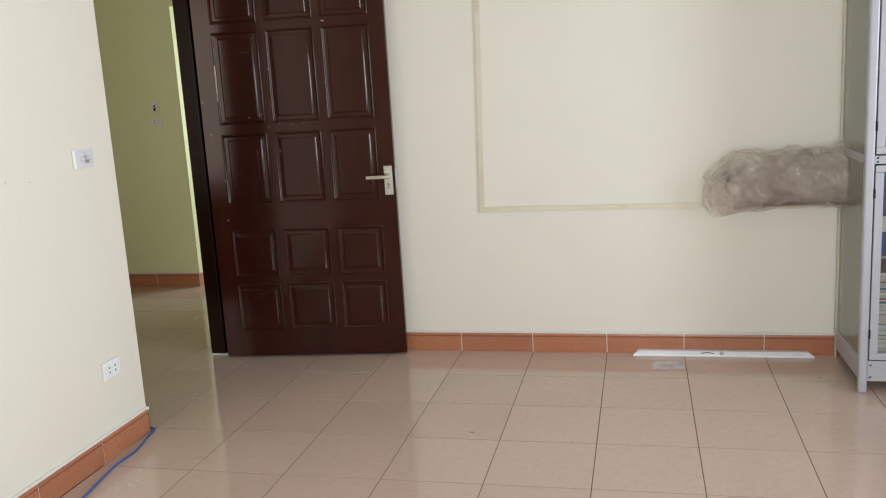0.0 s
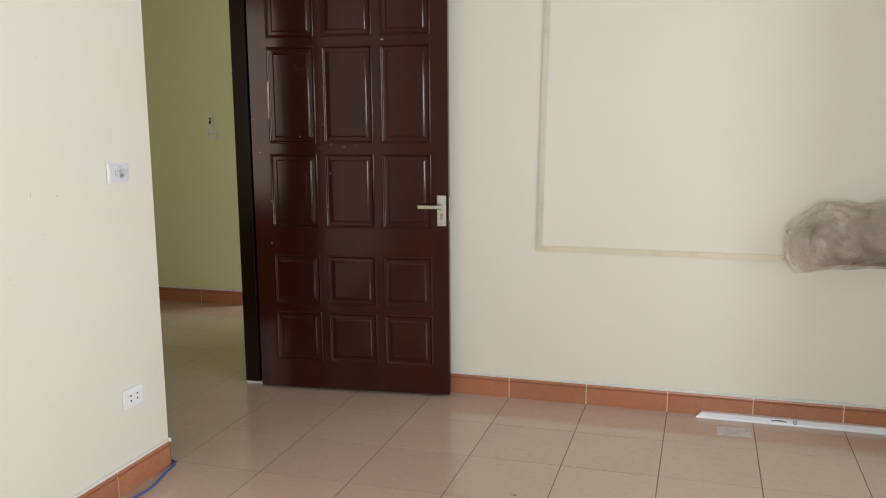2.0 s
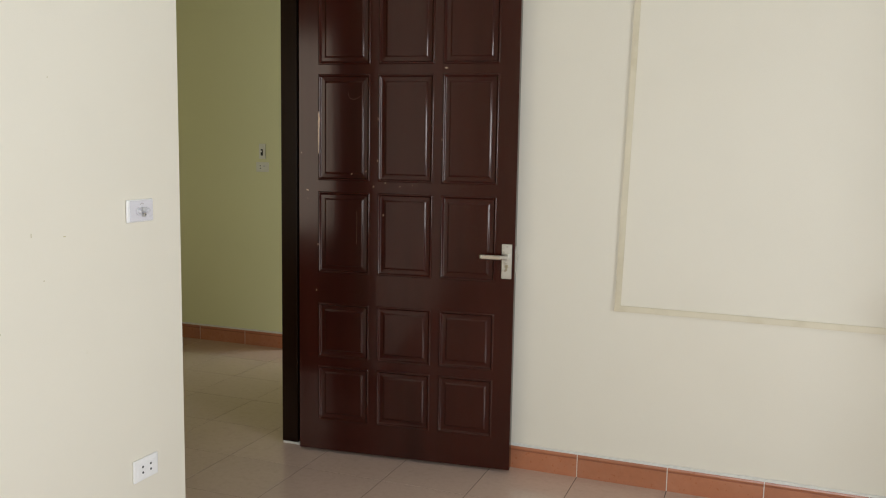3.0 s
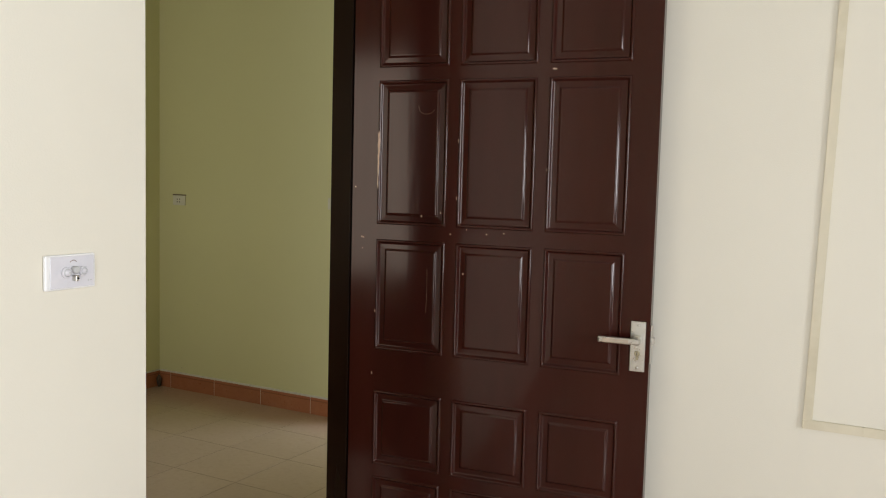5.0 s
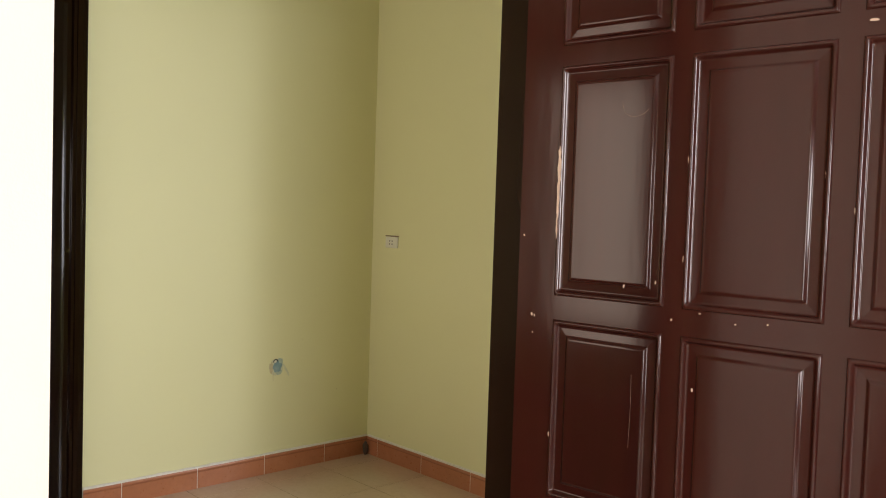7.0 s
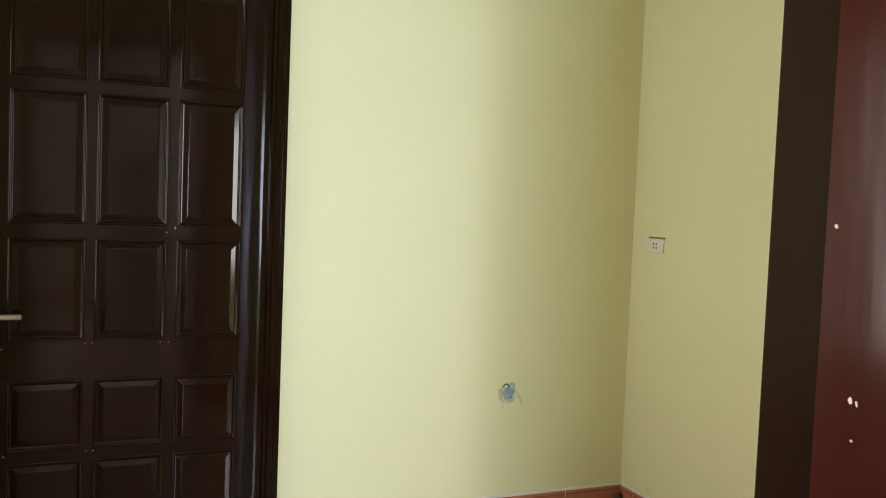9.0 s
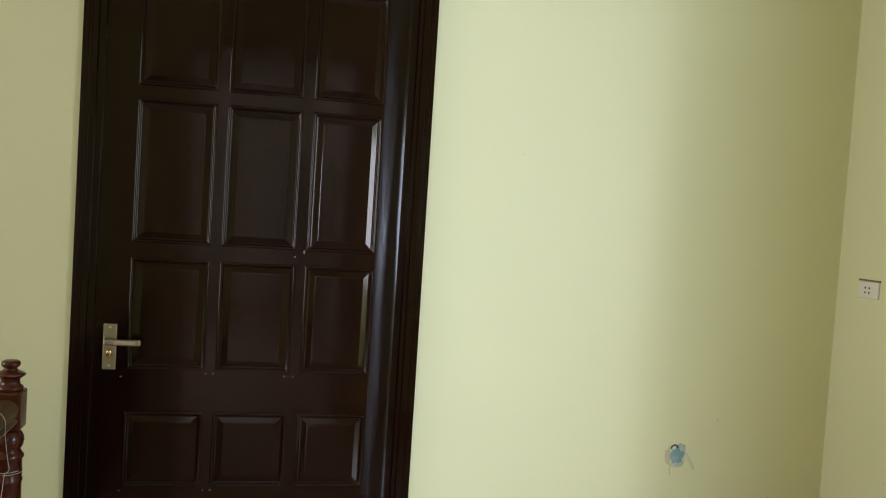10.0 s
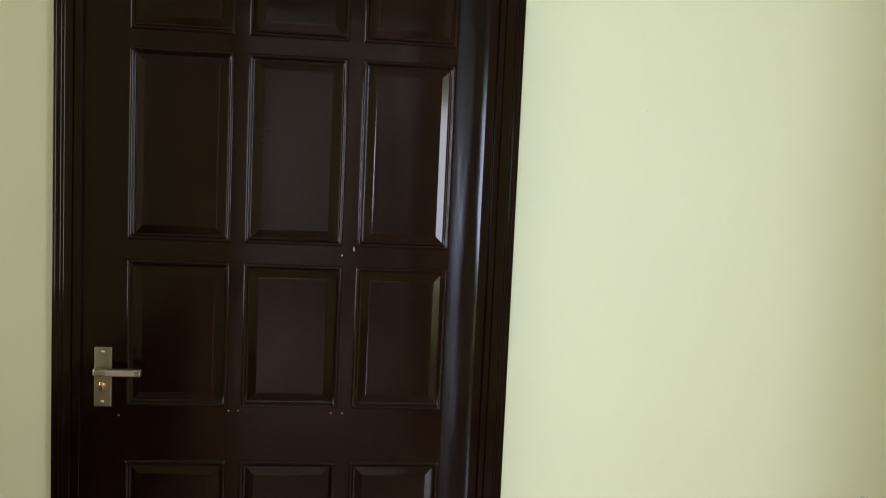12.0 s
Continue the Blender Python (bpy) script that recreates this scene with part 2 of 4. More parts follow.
def tube(points, r, seg=8, closed_ends=True):
    bm = bmesh.new()
    pts = [Vector(p) for p in points]
    rings = []
    for i, p in enumerate(pts):
        d = (pts[min(i + 1, len(pts) - 1)] - pts[max(i - 1, 0)]).normalized()
        a = d.cross(Vector((0, 0, 1)))
        a = (a if a.length > 1e-3 else Vector((1, 0, 0))).normalized()
        b = d.cross(a)
        rings.append([bm.verts.new(p + r * (math.cos(2 * math.pi * k / seg) * a + math.sin(2 * math.pi * k / seg) * b)) for k in range(seg)])
    for a, b in zip(rings, rings[1:]):
        for i in range(seg):
            f = bm.faces.new((a[i], a[(i + 1) % seg], b[(i + 1) % seg], b[i]))
            f.smooth = True
    bm.faces.new(list(reversed(rings[0])))
    bm.faces.new(rings[-1])
    return bm


def smooth_path(points, n=8):
    """Catmull-Rom through the points."""
    p = [Vector(q) for q in points]
    p = [2 * p[0] - p[1]] + p + [2 * p[-1] - p[-2]]
    out = []
    for i in range(1, len(p) - 2):
        for k in range(n):
            t = k / n
            out.append(0.5 * (2 * p[i] + (p[i + 1] - p[i - 1]) * t + (2 * p[i - 1] - 5 * p[i] + 4 * p[i + 1] - p[i + 2]) * t * t
                              + (3 * p[i] - p[i - 1] - 3 * p[i + 1] + p[i + 2]) * t ** 3))
    out.append(p[-2])
    return out


def mesh_of(name, bm, material):
    bmesh.ops.recalc_face_normals(bm, faces=bm.faces)
    me = bpy.data.meshes.new(name)
    bm.to_mesh(me)
    bm.free()
    me.materials.append(material)
    return me


def part(name, bm, material, parent, label=""):
    ob = new(name, mesh_of(name, bm, material))
    ob.parent = parent
    return tagged(ob, label) if label else ob


def solid(name, bm, material, label, category, kind="", group=""):
    return tagged(new(name, mesh_of(name, bm, material)), label, category, group, kind)


def empty(name, m, label, category, group="", kind=""):
    ob = new(name)
    ob.empty_display_size = 0.05
    ob.matrix_world = m
    return tagged(ob, label, category, group, kind)


# ---------------------------------------------------------------- the plan
XW = -0.013          # room face of the partition with the doorway
XH = -0.275          # its hall face
DY0, DY1 = -0.835, 0.30   # doorway in the partition
DTOP = 2.45
YN = 0.400           # room's north wall face
XE, YS = 5.80, -5.15      # room's east and south faces
HW, HN = -2.955, 1.978    # hall's west and north faces
STAIR_Y = -1.20      # edge of the hall floor at the stairwell
HS = -5.00           # stairwell's south wall
TOP = 3.1

# room north wall
solid("wall_north", boxes((XH, XE + 0.2, YN, YN + 0.22, -0.02, TOP)), CREAM, "cream painted plaster wall with surface trunking", "wall", "structure")
# partition between room and hall: cream towards the room, green towards the hall
solid("wall_west", boxes((XW - 0.12, XW, YS - 0.2, DY0, -0.02, TOP), (XW - 0.12, XW, DY1, YN, -0.02, TOP), (XW - 0.12, XW, DY0, DY1, DTOP, TOP)),
      CREAM, "cream painted plaster wall beside the open doorway", "wall", "structure")
solid("wall_hall_east", boxes((XH, XW - 0.123, HS - 0.2, DY0, -1.7, TOP), (XH, XW - 0.123, DY1, YN, -0.02, TOP), (XH, XW - 0.123, DY0, DY1, DTOP, TOP),
                              (XH, XH + 0.12, YN + 0.22, HN, -0.02, TOP)),
      GREEN, "pale yellow-green painted hall wall round the doorway", "wall", "structure")
# east wall with its window opening
solid("wall_east", boxes((XE, XE + 0.2, YS - 0.2, -3.4, -0.02, TOP), (XE, XE + 0.2, -1.6, YN, -0.02, TOP), (XE, XE + 0.2, -3.4, -1.6, -0.02, 0.8), (XE, XE + 0.2, -3.4, -1.6, 2.2, TOP)),
      CREAM, "cream painted plaster wall with a window opening", "wall", "structure")
solid("wall_south", boxes((XW, 1.9, YS - 0.2, YS, -0.02, TOP), (3.14, XE, YS - 0.2, YS, -0.02, TOP), (1.9, 3.14, YS - 0.2, YS, -0.02, 0.2), (1.9, 3.14, YS - 0.2, YS, 2.15, TOP)),
      CREAM, "cream painted plaster wall with a wide window opening", "wall", "structure")
solid("ceiling_room", boxes((XW - 0.12, XE + 0.2, YS - 0.2, YN + 0.22, TOP, TOP + 0.15)), WHITE, "white painted room ceiling", "ceiling", "structure")
# hall
CY0, CY1, CTOP = -0.875, 0.205, 2.44     # opening of the closed door in the hall's west wall
solid("wall_hall_west", boxes((HW - 0.2, HW, HS - 0.2, CY0, -1.7, TOP), (HW - 0.2, HW, CY1, HN + 0.2, -0.02, TOP), (HW - 0.2, HW, CY0, CY1, CTOP, TOP), (HW - 0.2, HW, CY0, CY1, -0.3, -0.009)),
      GREEN, "pale yellow-green painted hall wall with a mortar patch", "wall", "structure")
RX0, RX1, RTOP = -1.262, -0.42, 2.172    # side opening in the hall's north wall
solid("wall_hall_north", boxes((HW, RX0, HN, HN + 0.2, -0.02, TOP), (RX1, XH + 0.12, HN, HN + 0.2, -0.02, TOP), (RX0, RX1, HN, HN + 0.2, RTOP, TOP)),
      GREEN, "pale yellow-green painted hall wall with a side opening", "wall", "structure")
solid("wall_side_room", boxes((-1.9, -0.3, 3.3, 3.5, -0.02, TOP), (2.1, 2.2, 3.3, 3.5, -0.02, TOP), (-0.3, 2.1, 3.3, 3.5, -0.02, 0.8), (-0.3, 2.1, 3.3, 3.5, 2.1, TOP),
                               (-2.1, -1.9, HN + 0.2, 3.5, -0.02, TOP), (2.2, 2.4, HN, 3.5, -0.02, TOP), (XH + 0.12, 2.2, HN, HN + 0.2, -0.02, TOP)),
      GREEN, "plain painted wall behind the side opening", "wall", "structure")
solid("ceiling_side_room", boxes((XW - 0.124, 2.4, HN, 3.5, TOP, TOP + 0.15)), WHITE, "white painted side room ceiling", "ceiling", "structure")
solid("wall_stair_south", boxes((HW, -2.85, HS - 0.2, HS, -1.7, TOP), (-0.4, XH, HS - 0.2, HS, -1.7, TOP), (-2.85, -0.4, HS - 0.2, HS, -1.7, 0.5), (-2.85, -0.4, HS - 0.2, HS, 2.7, TOP)),
      GREEN, "pale green painted stairwell wall with a window", "wall", "structure")
solid("ceiling_hall", boxes((HW - 0.2, XW - 0.125, HS - 0.2, 3.5, TOP, TOP + 0.15)), WHITE, "white painted hall ceiling", "ceiling", "structure")
solid("stairwell_floor", boxes((HW, XH, HS, STAIR_Y, -1.85, -1.7)), GROUT, "lower landing of the stairwell", "floor", "structure")
solid("stair_edge", boxes((HW, XH, STAIR_Y - 0.03, STAIR_Y, -0.25, 0.0), bevel=0.004), TILE, "tiled edge of the hall floor at the stairwell", "trim", "structure")


def window(name, m, w, h, label):
    """A fixed frame with one mullion and two panes, centred on m, facing local y."""
    win = empty(name, m, label, "window", kind="structure")
    bm = boxes((-w / 2, w / 2, -0.03, 0.03, -h / 2, -h / 2 + 0.05), (-w / 2, w / 2, -0.03, 0.03, h / 2 - 0.05, h / 2),
               (-w / 2, -w / 2 + 0.05, -0.03, 0.03, -h / 2 + 0.05, h / 2 - 0.05), (w / 2 - 0.05, w / 2, -0.03, 0.03, -h / 2 + 0.05, h / 2 - 0.05),
               (-0.025, 0.025, -0.03, 0.03, -h / 2 + 0.05, h / 2 - 0.05))
    part("window_frame", bm, ALU_WHITE, win)
    for s in (-1, 1):
        p = part("pane", boxes((min(0.025 * s, s * (w / 2 - 0.05)), max(0.025 * s, s * (w / 2 - 0.05)), -0.004, 0.004, -h / 2 + 0.05, h / 2 - 0.05)), PANE, win)
        p.visible_shadow = False
    return win


window("window_1", pose(XE + 0.1, -2.5, 1.5, 0, 0, 90), 1.8, 1.4, "wide white-framed two-light room window")
window("window_2", pose(2.52, YS - 0.1, 1.175), 1.24, 1.95, "tall white-framed two-light room window")
# unseen window, added to hold the hall's fill light
window("window_4", pose(0.9, 3.4, 1.45), 2.4, 1.3, "unseen white-framed two-light side room window, added round the fill light")
window("window_3", pose(-1.625, HS - 0.1, 1.6), 2.45, 2.2, "white-framed two-light stairwell window")

# ---------------------------------------------------------------- doors


BEAD = ((0.0, 0.0, 0.0002), (0.0010, -0.0026, 0.004), (0.0028, -0.0045, 0.006), (0.0050, -0.0052, 0.007), (0.0072, -0.0045, 0.006), (0.0092, -0.0026, 0.005), (0.0110, 0.0002, 0.004),
        (0.0126, 0.0026, 0.003), (0.0142, 0.0036, 0.002), (0.0165, 0.0039, 0.002))
FIELDED = BEAD + ((0.0310, 0.0030, 0.0008), (0.0328, 0.0025, 0.0008), (0.0344, 0.0012, 0.001), (0.0360, -0.0003, 0.0012), (0.0376, -0.0012, 0.0014), (0.0394, -0.0016, 0.0014), (0.0420, -0.0017, 0.0014))
BEVELLED = BEAD + ((0.0175, 0.0046, 0.0010), (0.0355, -0.0012, 0.0006), (0.0375, -0.0017, 0.0006), (0.0400, -0.0018, 0.0006))


def ringed_panel(w, h, steps):
    """Raised panel that fills a w x h hole, front at y = 0, with a proud rounded bead and rounded bead corners."""
    bm = bmesh.new()
    rings = []
    for inset, y, r in steps:
        ring = []
        for cx, cz, a0 in ((w - inset - r, inset + r, -90), (w - inset - r, h - inset - r, 0), (inset + r, h - inset - r, 90), (inset + r, inset + r, 180)):
            for k in range(4):
                a = radians(a0 + 30 * k)
                ring.append(bm.verts.new((cx + r * math.cos(a), y, cz + r * math.sin(a))))
        rings.append(ring)
    n = len(rings[0])
    for q, (a, b) in enumerate(zip(rings, rings[1:])):
        for i in range(n):
            f = bm.faces.new((a[i], a[(i + 1) % n], b[(i + 1) % n], b[i]))
            f.smooth = steps[q + 1][0] - steps[q][0] < 0.01
    bm.faces.new(rings[-1])
    return bm


ROWS = ((0.162, 0.433), (0.475, 0.740), (0.886, 1.271), (1.323, 1.813), (1.856, 2.236))


def door_leaf(m, width, cols, height, material, name, label, handle_metal, plate_s, lever_to, bolt_side, steps, dz=0.0, crown=0.0):
    """A panelled leaf: local x along the leaf, front at y = 0 facing -y, foot at z = 0.014."""
    door = empty(name, m, label, "door")
    xs = [0.0] + [v for c in cols for v in c] + [width]
    zs = [0.014] + [v for r in ROWS for v in r] + [height]
    bm = bmesh.new()
    T = 0.042
    grid = {}

    def v(x, y, z):
        k = (round(x, 5), y, round(z, 5))
        if k not in grid:
            grid[k] = bm.verts.new((x, y, z))
        return grid[k]

    for i in range(len(xs) - 1):
        for j in range(len(zs) - 1):
            if i % 2 == 1 and j % 2 == 1:
                # the hole's four cheeks
                c = ((xs[i], zs[j]), (xs[i + 1], zs[j]), (xs[i + 1], zs[j + 1]), (xs[i], zs[j + 1]))
                for k in range(4):
                    (a, b), (e, f) = c[k], c[(k + 1) % 4]
                    bm.faces.new((v(a, 0, b), v(e, 0, f), v(e, 0.02, f), v(a, 0.02, b)))
            else:
                bm.faces.new((v(xs[i], 0, zs[j]), v(xs[i + 1], 0, zs[j]), v(xs[i + 1], 0, zs[j + 1]), v(xs[i], 0, zs[j + 1])))
    add_box(bm, 0, width, 0.021, T, 0.014, height, bevel=0.003)
    add_box(bm, 0, 0.003, 0.0005, 0.022, 0.014, height)
    add_box(bm, width - 0.003, width, 0.0005, 0.022, 0.014, height)
    part("stile_and_rail", bm, material, door)
    if crown:
        # the lock-side stile gets a shallow crown across its width to catch window glare
        cb = bmesh.new()
        a0, a1, n = cols[-1][1] + 0.002, width - 0.001, 10
        nz = 40
        grid_v = [[cb.verts.new((a0 + (a1 - a0) * i / n, -0.0006 - crown * (1 - (2 * (i / n) ** 1.45 - 1) ** 2) * (0.93 + 0.1 * noise.noise(Vector((i * 0.35, k * 0.23, 2.0)))),
                                 0.02 + (height - 0.03) * k / nz)) for k in range(nz + 1)] for i in range(n + 1)]
        for i in range(n):
            for k in range(nz):
                f = cb.faces.new((grid_v[i][k], grid_v[i + 1][k], grid_v[i + 1][k + 1], grid_v[i][k + 1]))
                f.smooth = True
        part("swollen_stile", cb, LACQUER_STREAKED, door, "stile face crowned to catch a streaky highlight")
    for z0, z1 in ROWS:
        shared = {}
        for x0, x1 in cols:
            key = round(x1 - x0, 4)
            if key not in shared:
                shared[key] = mesh_of("panel", ringed_panel(x1 - x0, z1 - z0, steps), material)
            p = new("panel", shared[key])
            p.parent = door
            p.location = (x0, 0, z0)
    # lock plate, lever, key cylinder, screws
    p0, p1 = plate_s
    pc = (p0 + p1) / 2
    plate = part("lock_plate", boxes((p0, p1, -0.0065, -0.0005, 0.905 + dz, 1.062 + dz), bevel=0.0025), handle_metal, door, "satin metal lock plate")
    sgn = 1 if lever_to > pc else -1
    lev = bmesh.new()
    add_box(lev, min(pc - 0.012, pc + 0.012), max(pc - 0.012, pc + 0.012), -0.048, -0.006, 0.994 + dz, 1.018 + dz, bevel=0.005)
    add_box(lev, min(pc - 0.012 * sgn, lever_to), max(pc - 0.012 * sgn, lever_to), -0.060, -0.044, 0.996 + dz, 1.016 + dz, bevel=0.005)
    lever = part("lever", lev, handle_metal, door, "square-edged satin metal lever")
    part("lever_inlay", boxes((min(pc + 0.02 * sgn, lever_to - 0.016 * sgn), max(pc + 0.02 * sgn, lever_to - 0.016 * sgn), -0.0608, -0.0595, 1.0 + dz, 1.012 + dz)), INLAY, lever)
    cyl = lathe([(0.0085, 0.0), (0.0085, 0.005), (0.007, 0.006)], 16)
    bmesh.ops.rotate(cyl, verts=cyl.verts, cent=(0, 0, 0), matrix=Matrix.Rotation(radians(90), 3, "X"))
    bmesh.ops.translate(cyl, verts=cyl.verts, vec=(pc, -0.0065, 0.962 + dz))
    if bolt_side:
        add_box(cyl, pc - 0.0045, pc + 0.0045, -0.010, -0.006, 0.942 + dz, 0.960 + dz, bevel=0.002)
        part("key_cylinder", cyl, BRASSY, plate)
        part("keyhole", boxes((pc - 0.001, pc + 0.001, -0.0132, -0.0124, 0.957 + dz, 0.967 + dz)), DARK, plate)
    else:
        part("key_cylinder", cyl, BRASSY, plate)
        turn = lathe([(0.003, 0.0), (0.0065, 0.002), (0.0095, 0.008), (0.0105, 0.014), (0.0095, 0.020), (0.0055, 0.025), (0.002, 0.026)], 18)
        for q in turn.verts:
            q.co = Vector((pc + q.co.x * 0.85, -0.0135 + q.co.y * 0.45, 0.948 + dz + q.co.z * 1.05))
        part("thumb_turn", turn, BRASS_KNOB, plate, "oval brass thumb turn")
    for z in (0.918, 1.050):
        sc = lathe([(0.0045, 0.0), (0.004, 0.0015), (0.001, 0.0022)], 12)
        bmesh.ops.rotate(sc, verts=sc.verts, cent=(0, 0, 0), matrix=Matrix.Rotation(radians(90), 3, "X"))
        bmesh.ops.translate(sc, verts=sc.verts, vec=(pc, -0.0062, z + dz))
        part("screw", sc, STEEL, plate)
    if bolt_side:
        part("latch_bolt", boxes((width, width + 0.011, 0.012, 0.028, 0.99, 1.012), (width, width + 0.003, 0.008, 0.032, 0.93, 1.05), bevel=0.001), STEEL, door, "steel latch bolt and strip")
    return door


open_door = door_leaf(Matrix.Translation((-0.135, 0.203, 0)) @ Matrix.Rotation(math.atan2(0.1047, 0.9945), 4, "Z"), 1.042,
                      ((0.097, 0.354), (0.393, 0.657), (0.697, 0.955)), 2.395, LACQUER, "panelled_door",
                      "open dark red-brown lacquered wooden door with fifteen panels, against the wall", STEEL, (0.983, 1.030), 0.892, True, FIELDED)
closed_door = door_leaf(Matrix.Translation((-2.945, -0.866, 0)) @ Matrix.Rotation(radians(90), 4, "Z"), 1.042,
                        ((0.126, 0.386), (0.421, 0.676), (0.713, 0.957)), 2.395, LACQUER_DARK, "panelled_door",
                        "closed blackish brown lacquered wooden door with fifteen panels", BRASSY, (0.048, 0.092), 0.177, False, BEVELLED, -0.021, 0.0055)


def sliver(s, z, w, h, rnd, n=14, y0=-0.0002, thick=0.0008):
    """A ragged flake-shaped spot on the leaf's face."""
    bm = bmesh.new()
    lean = rnd.uniform(-0.4, 0.4)
    ring = []
    for i in range(n):
        a = 2 * math.pi * i / n
        f = rnd.uniform(0.55, 1.15)
        ring.append((s + w / 2 * math.cos(a) * f + lean * w * math.sin(a) * 0.5, z + h / 2 * math.sin(a) * rnd.uniform(0.75, 1.1)))
    lo = [bm.verts.new((x, y0, zz)) for x, zz in ring]
    hi = [bm.verts.new((x, y0 - thick, zz)) for x, zz in ring]
    for i in range(n):
        bm.faces.new((lo[i], lo[(i + 1) % n], hi[(i + 1) % n], hi[i]))
    bm.faces.new(hi)
    return bm


def chips(door, spots):
    rnd = random.Random(4)
    for s, z, w, h in spots:
        part("paint_chip", sliver(s, z, w, h, rnd), CHIP, door, "pale bare wood where the lacquer chipped off")


rnd = random.Random(11)
# long scar on the first panel's bead, and scattered flecks
for s_, z_, w_, h_ in ((0.1012, 1.530, 0.0065, 0.080), (0.1022, 1.598, 0.0085, 0.096), (0.1005, 1.470, 0.003, 0.05)):
    part("paint_scar", sliver(s_, z_, w_, h_, rnd, 22, -0.0048, 0.0022), CHIP, open_door, "long pale scar of bare wood on a panel moulding")
chips(open_door, [(0.284, 1.706, 0.004, 0.005), (0.293, 1.598, 0.003, 0.004), (0.315, 1.524, 0.003, 0.006), (0.265, 1.357, 0.004, 0.010), (0.335, 1.370, 0.003, 0.007), (0.159, 1.534, 0.004, 0.004),
                  (0.200, 1.060, 0.014, 0.004), (0.269, 1.144, 0.003, 0.005), (0.223, 0.952, 0.003, 0.008), (0.421, 1.170, 0.004, 0.009), (0.518, 0.970, 0.003, 0.004), (0.490, 0.940, 0.002, 0.003),
                  (0.150, 1.915, 0.004, 0.006), (0.345, 1.640, 0.003, 0.003), (0.372, 1.30, 0.004, 0.005), (0.430, 1.318, 0.005, 0.003), (0.500, 1.305, 0.004, 0.003), (0.560, 1.311, 0.004, 0.003),
                  (0.648, 1.58, 0.004, 0.016), (0.700, 1.43, 0.003, 0.008), (0.712, 1.838, 0.018, 0.005), (0.012, 1.45, 0.004, 0.005), (0.040, 1.277, 0.005, 0.007), (0.047, 1.275, 0.003, 0.006),
                  (0.044, 1.237, 0.003, 0.003), (0.096, 1.02, 0.003, 0.012), (0.088, 0.80, 0.003, 0.010), (0.391, 1.42, 0.002, 0.012), (0.393, 1.61, 0.002, 0.014), (0.697, 1.52, 0.002, 0.012)])
for name_, pts_, r_ in (("crescent_scratch", ((0.246, 0.0, 1.728), (0.252, 0.0, 1.708), (0.270, 0.0, 1.699), (0.292, 0.0, 1.702), (0.305, 0.0, 1.712)), 0.0003),
                        ("fine_scratch", ((0.291, 0.0, 1.180), (0.292, 0.0, 1.110), (0.290, 0.0, 1.030)), 0.00025)):
    part(name_, tube(smooth_path([(a, -0.0017, c) for a, b, c in pts_], 6), r_, 5), PAPER_BROWN, open_door, "pale brown scratch through the lacquer")
chips(closed_door, [(0.706, 1.318, 0.004, 0.014), (0.66, 0.873, 0.006, 0.003), (0.69, 0.873, 0.005, 0.003), (0.11, 0.86, 0.007, 0.003), (0.39, 0.876, 0.006, 0.0025), (0.416, 0.876, 0.004, 0.0025), (0.40, 0.463, 0.005, 0.0025), (0.425, 0.463, 0.007, 0.0025),
                    (0.12, 0.462, 0.004, 0.004), (0.675, 1.30, 0.004, 0.006), (0.99, 1.62, 0.003, 0.003), (1.0, 1.95, 0.004, 0.002), (0.985, 1.97, 0.003, 0.003)])

# frame of the open doorway
frame_1 = empty("door_frame", pose(-0.22, -0.27, 0), "dark lacquered frame of the open doorway", "door frame", kind="structure")


def frame_part(name, bm, parent, off, material=LACQUER_DARK):
    bmesh.ops.translate(bm, verts=bm.verts, vec=[-c for c in off])
    return part(name, bm, material, parent)


O1 = (-0.22, -0.27, 0)
frame_part("jamb", boxes((-0.263, -0.176, 0.250, DY1 - 0.002, 0.012, 2.40), (-0.174, -0.150, 0.268, DY1 - 0.002, 0.012, 2.40), bevel=0.003), frame_1, O1, LACQUER_JAMB)
frame_part("jamb", boxes((-0.263, -0.176, DY0 + 0.002, -0.790, 0.012, 2.40), bevel=0.003), frame_1, O1, LACQUER_JAMB)
frame_part("head", boxes((-0.263, -0.176, DY0 + 0.002, DY1 - 0.002, 2.402, DTOP - 0.002), bevel=0.003), frame_1, O1, LACQUER_JAMB)
frame_part("plaster_foot", boxes((-0.260, -0.150, 0.252, DY1 - 0.004, 0.0, 0.012), bevel=0.002), frame_1, O1, CAULK)

# moulded frame of the closed door: lining, two stepped architraves
frame_2 = empty("door_frame", pose(HW, -0.336, 0), "dark lacquered moulded frame of the closed door", "door frame", kind="structure")
O2 = (HW, -0.336, 0)


def jamb_moulding(y_in, y_out, z1):
    """Stepped casing between the leaf's edge and the wall, proud of the wall."""
    s = 1 if y_out > y_in else -1

    def seg(a, b):
        lo, hi = y_in + s * a, y_in + s * b
        return (min(lo, hi), max(lo, hi))
    bm = bmesh.new()
    for a, b, x0, x1 in ((0.000, 0.034, HW - 0.08, -2.948), (0.034, 0.050, HW - 0.08, -2.930), (0.050, 0.074, HW + 0.0005, -2.924), (0.074, 0.082, HW + 0.0005, -2.930), (0.082, 0.094, HW + 0.0005, -2.934), (0.094, 0.103, HW + 0.0005, -2.943)):
        lo, hi = seg(a, b)
        add_box(bm, x0, x1, lo, hi, 0.0, z1, bevel=0.0022)
    return bm


frame_part("jamb", jamb_moulding(0.166, 0.27, 2.50), frame_2, O2)
left = bmesh.new()
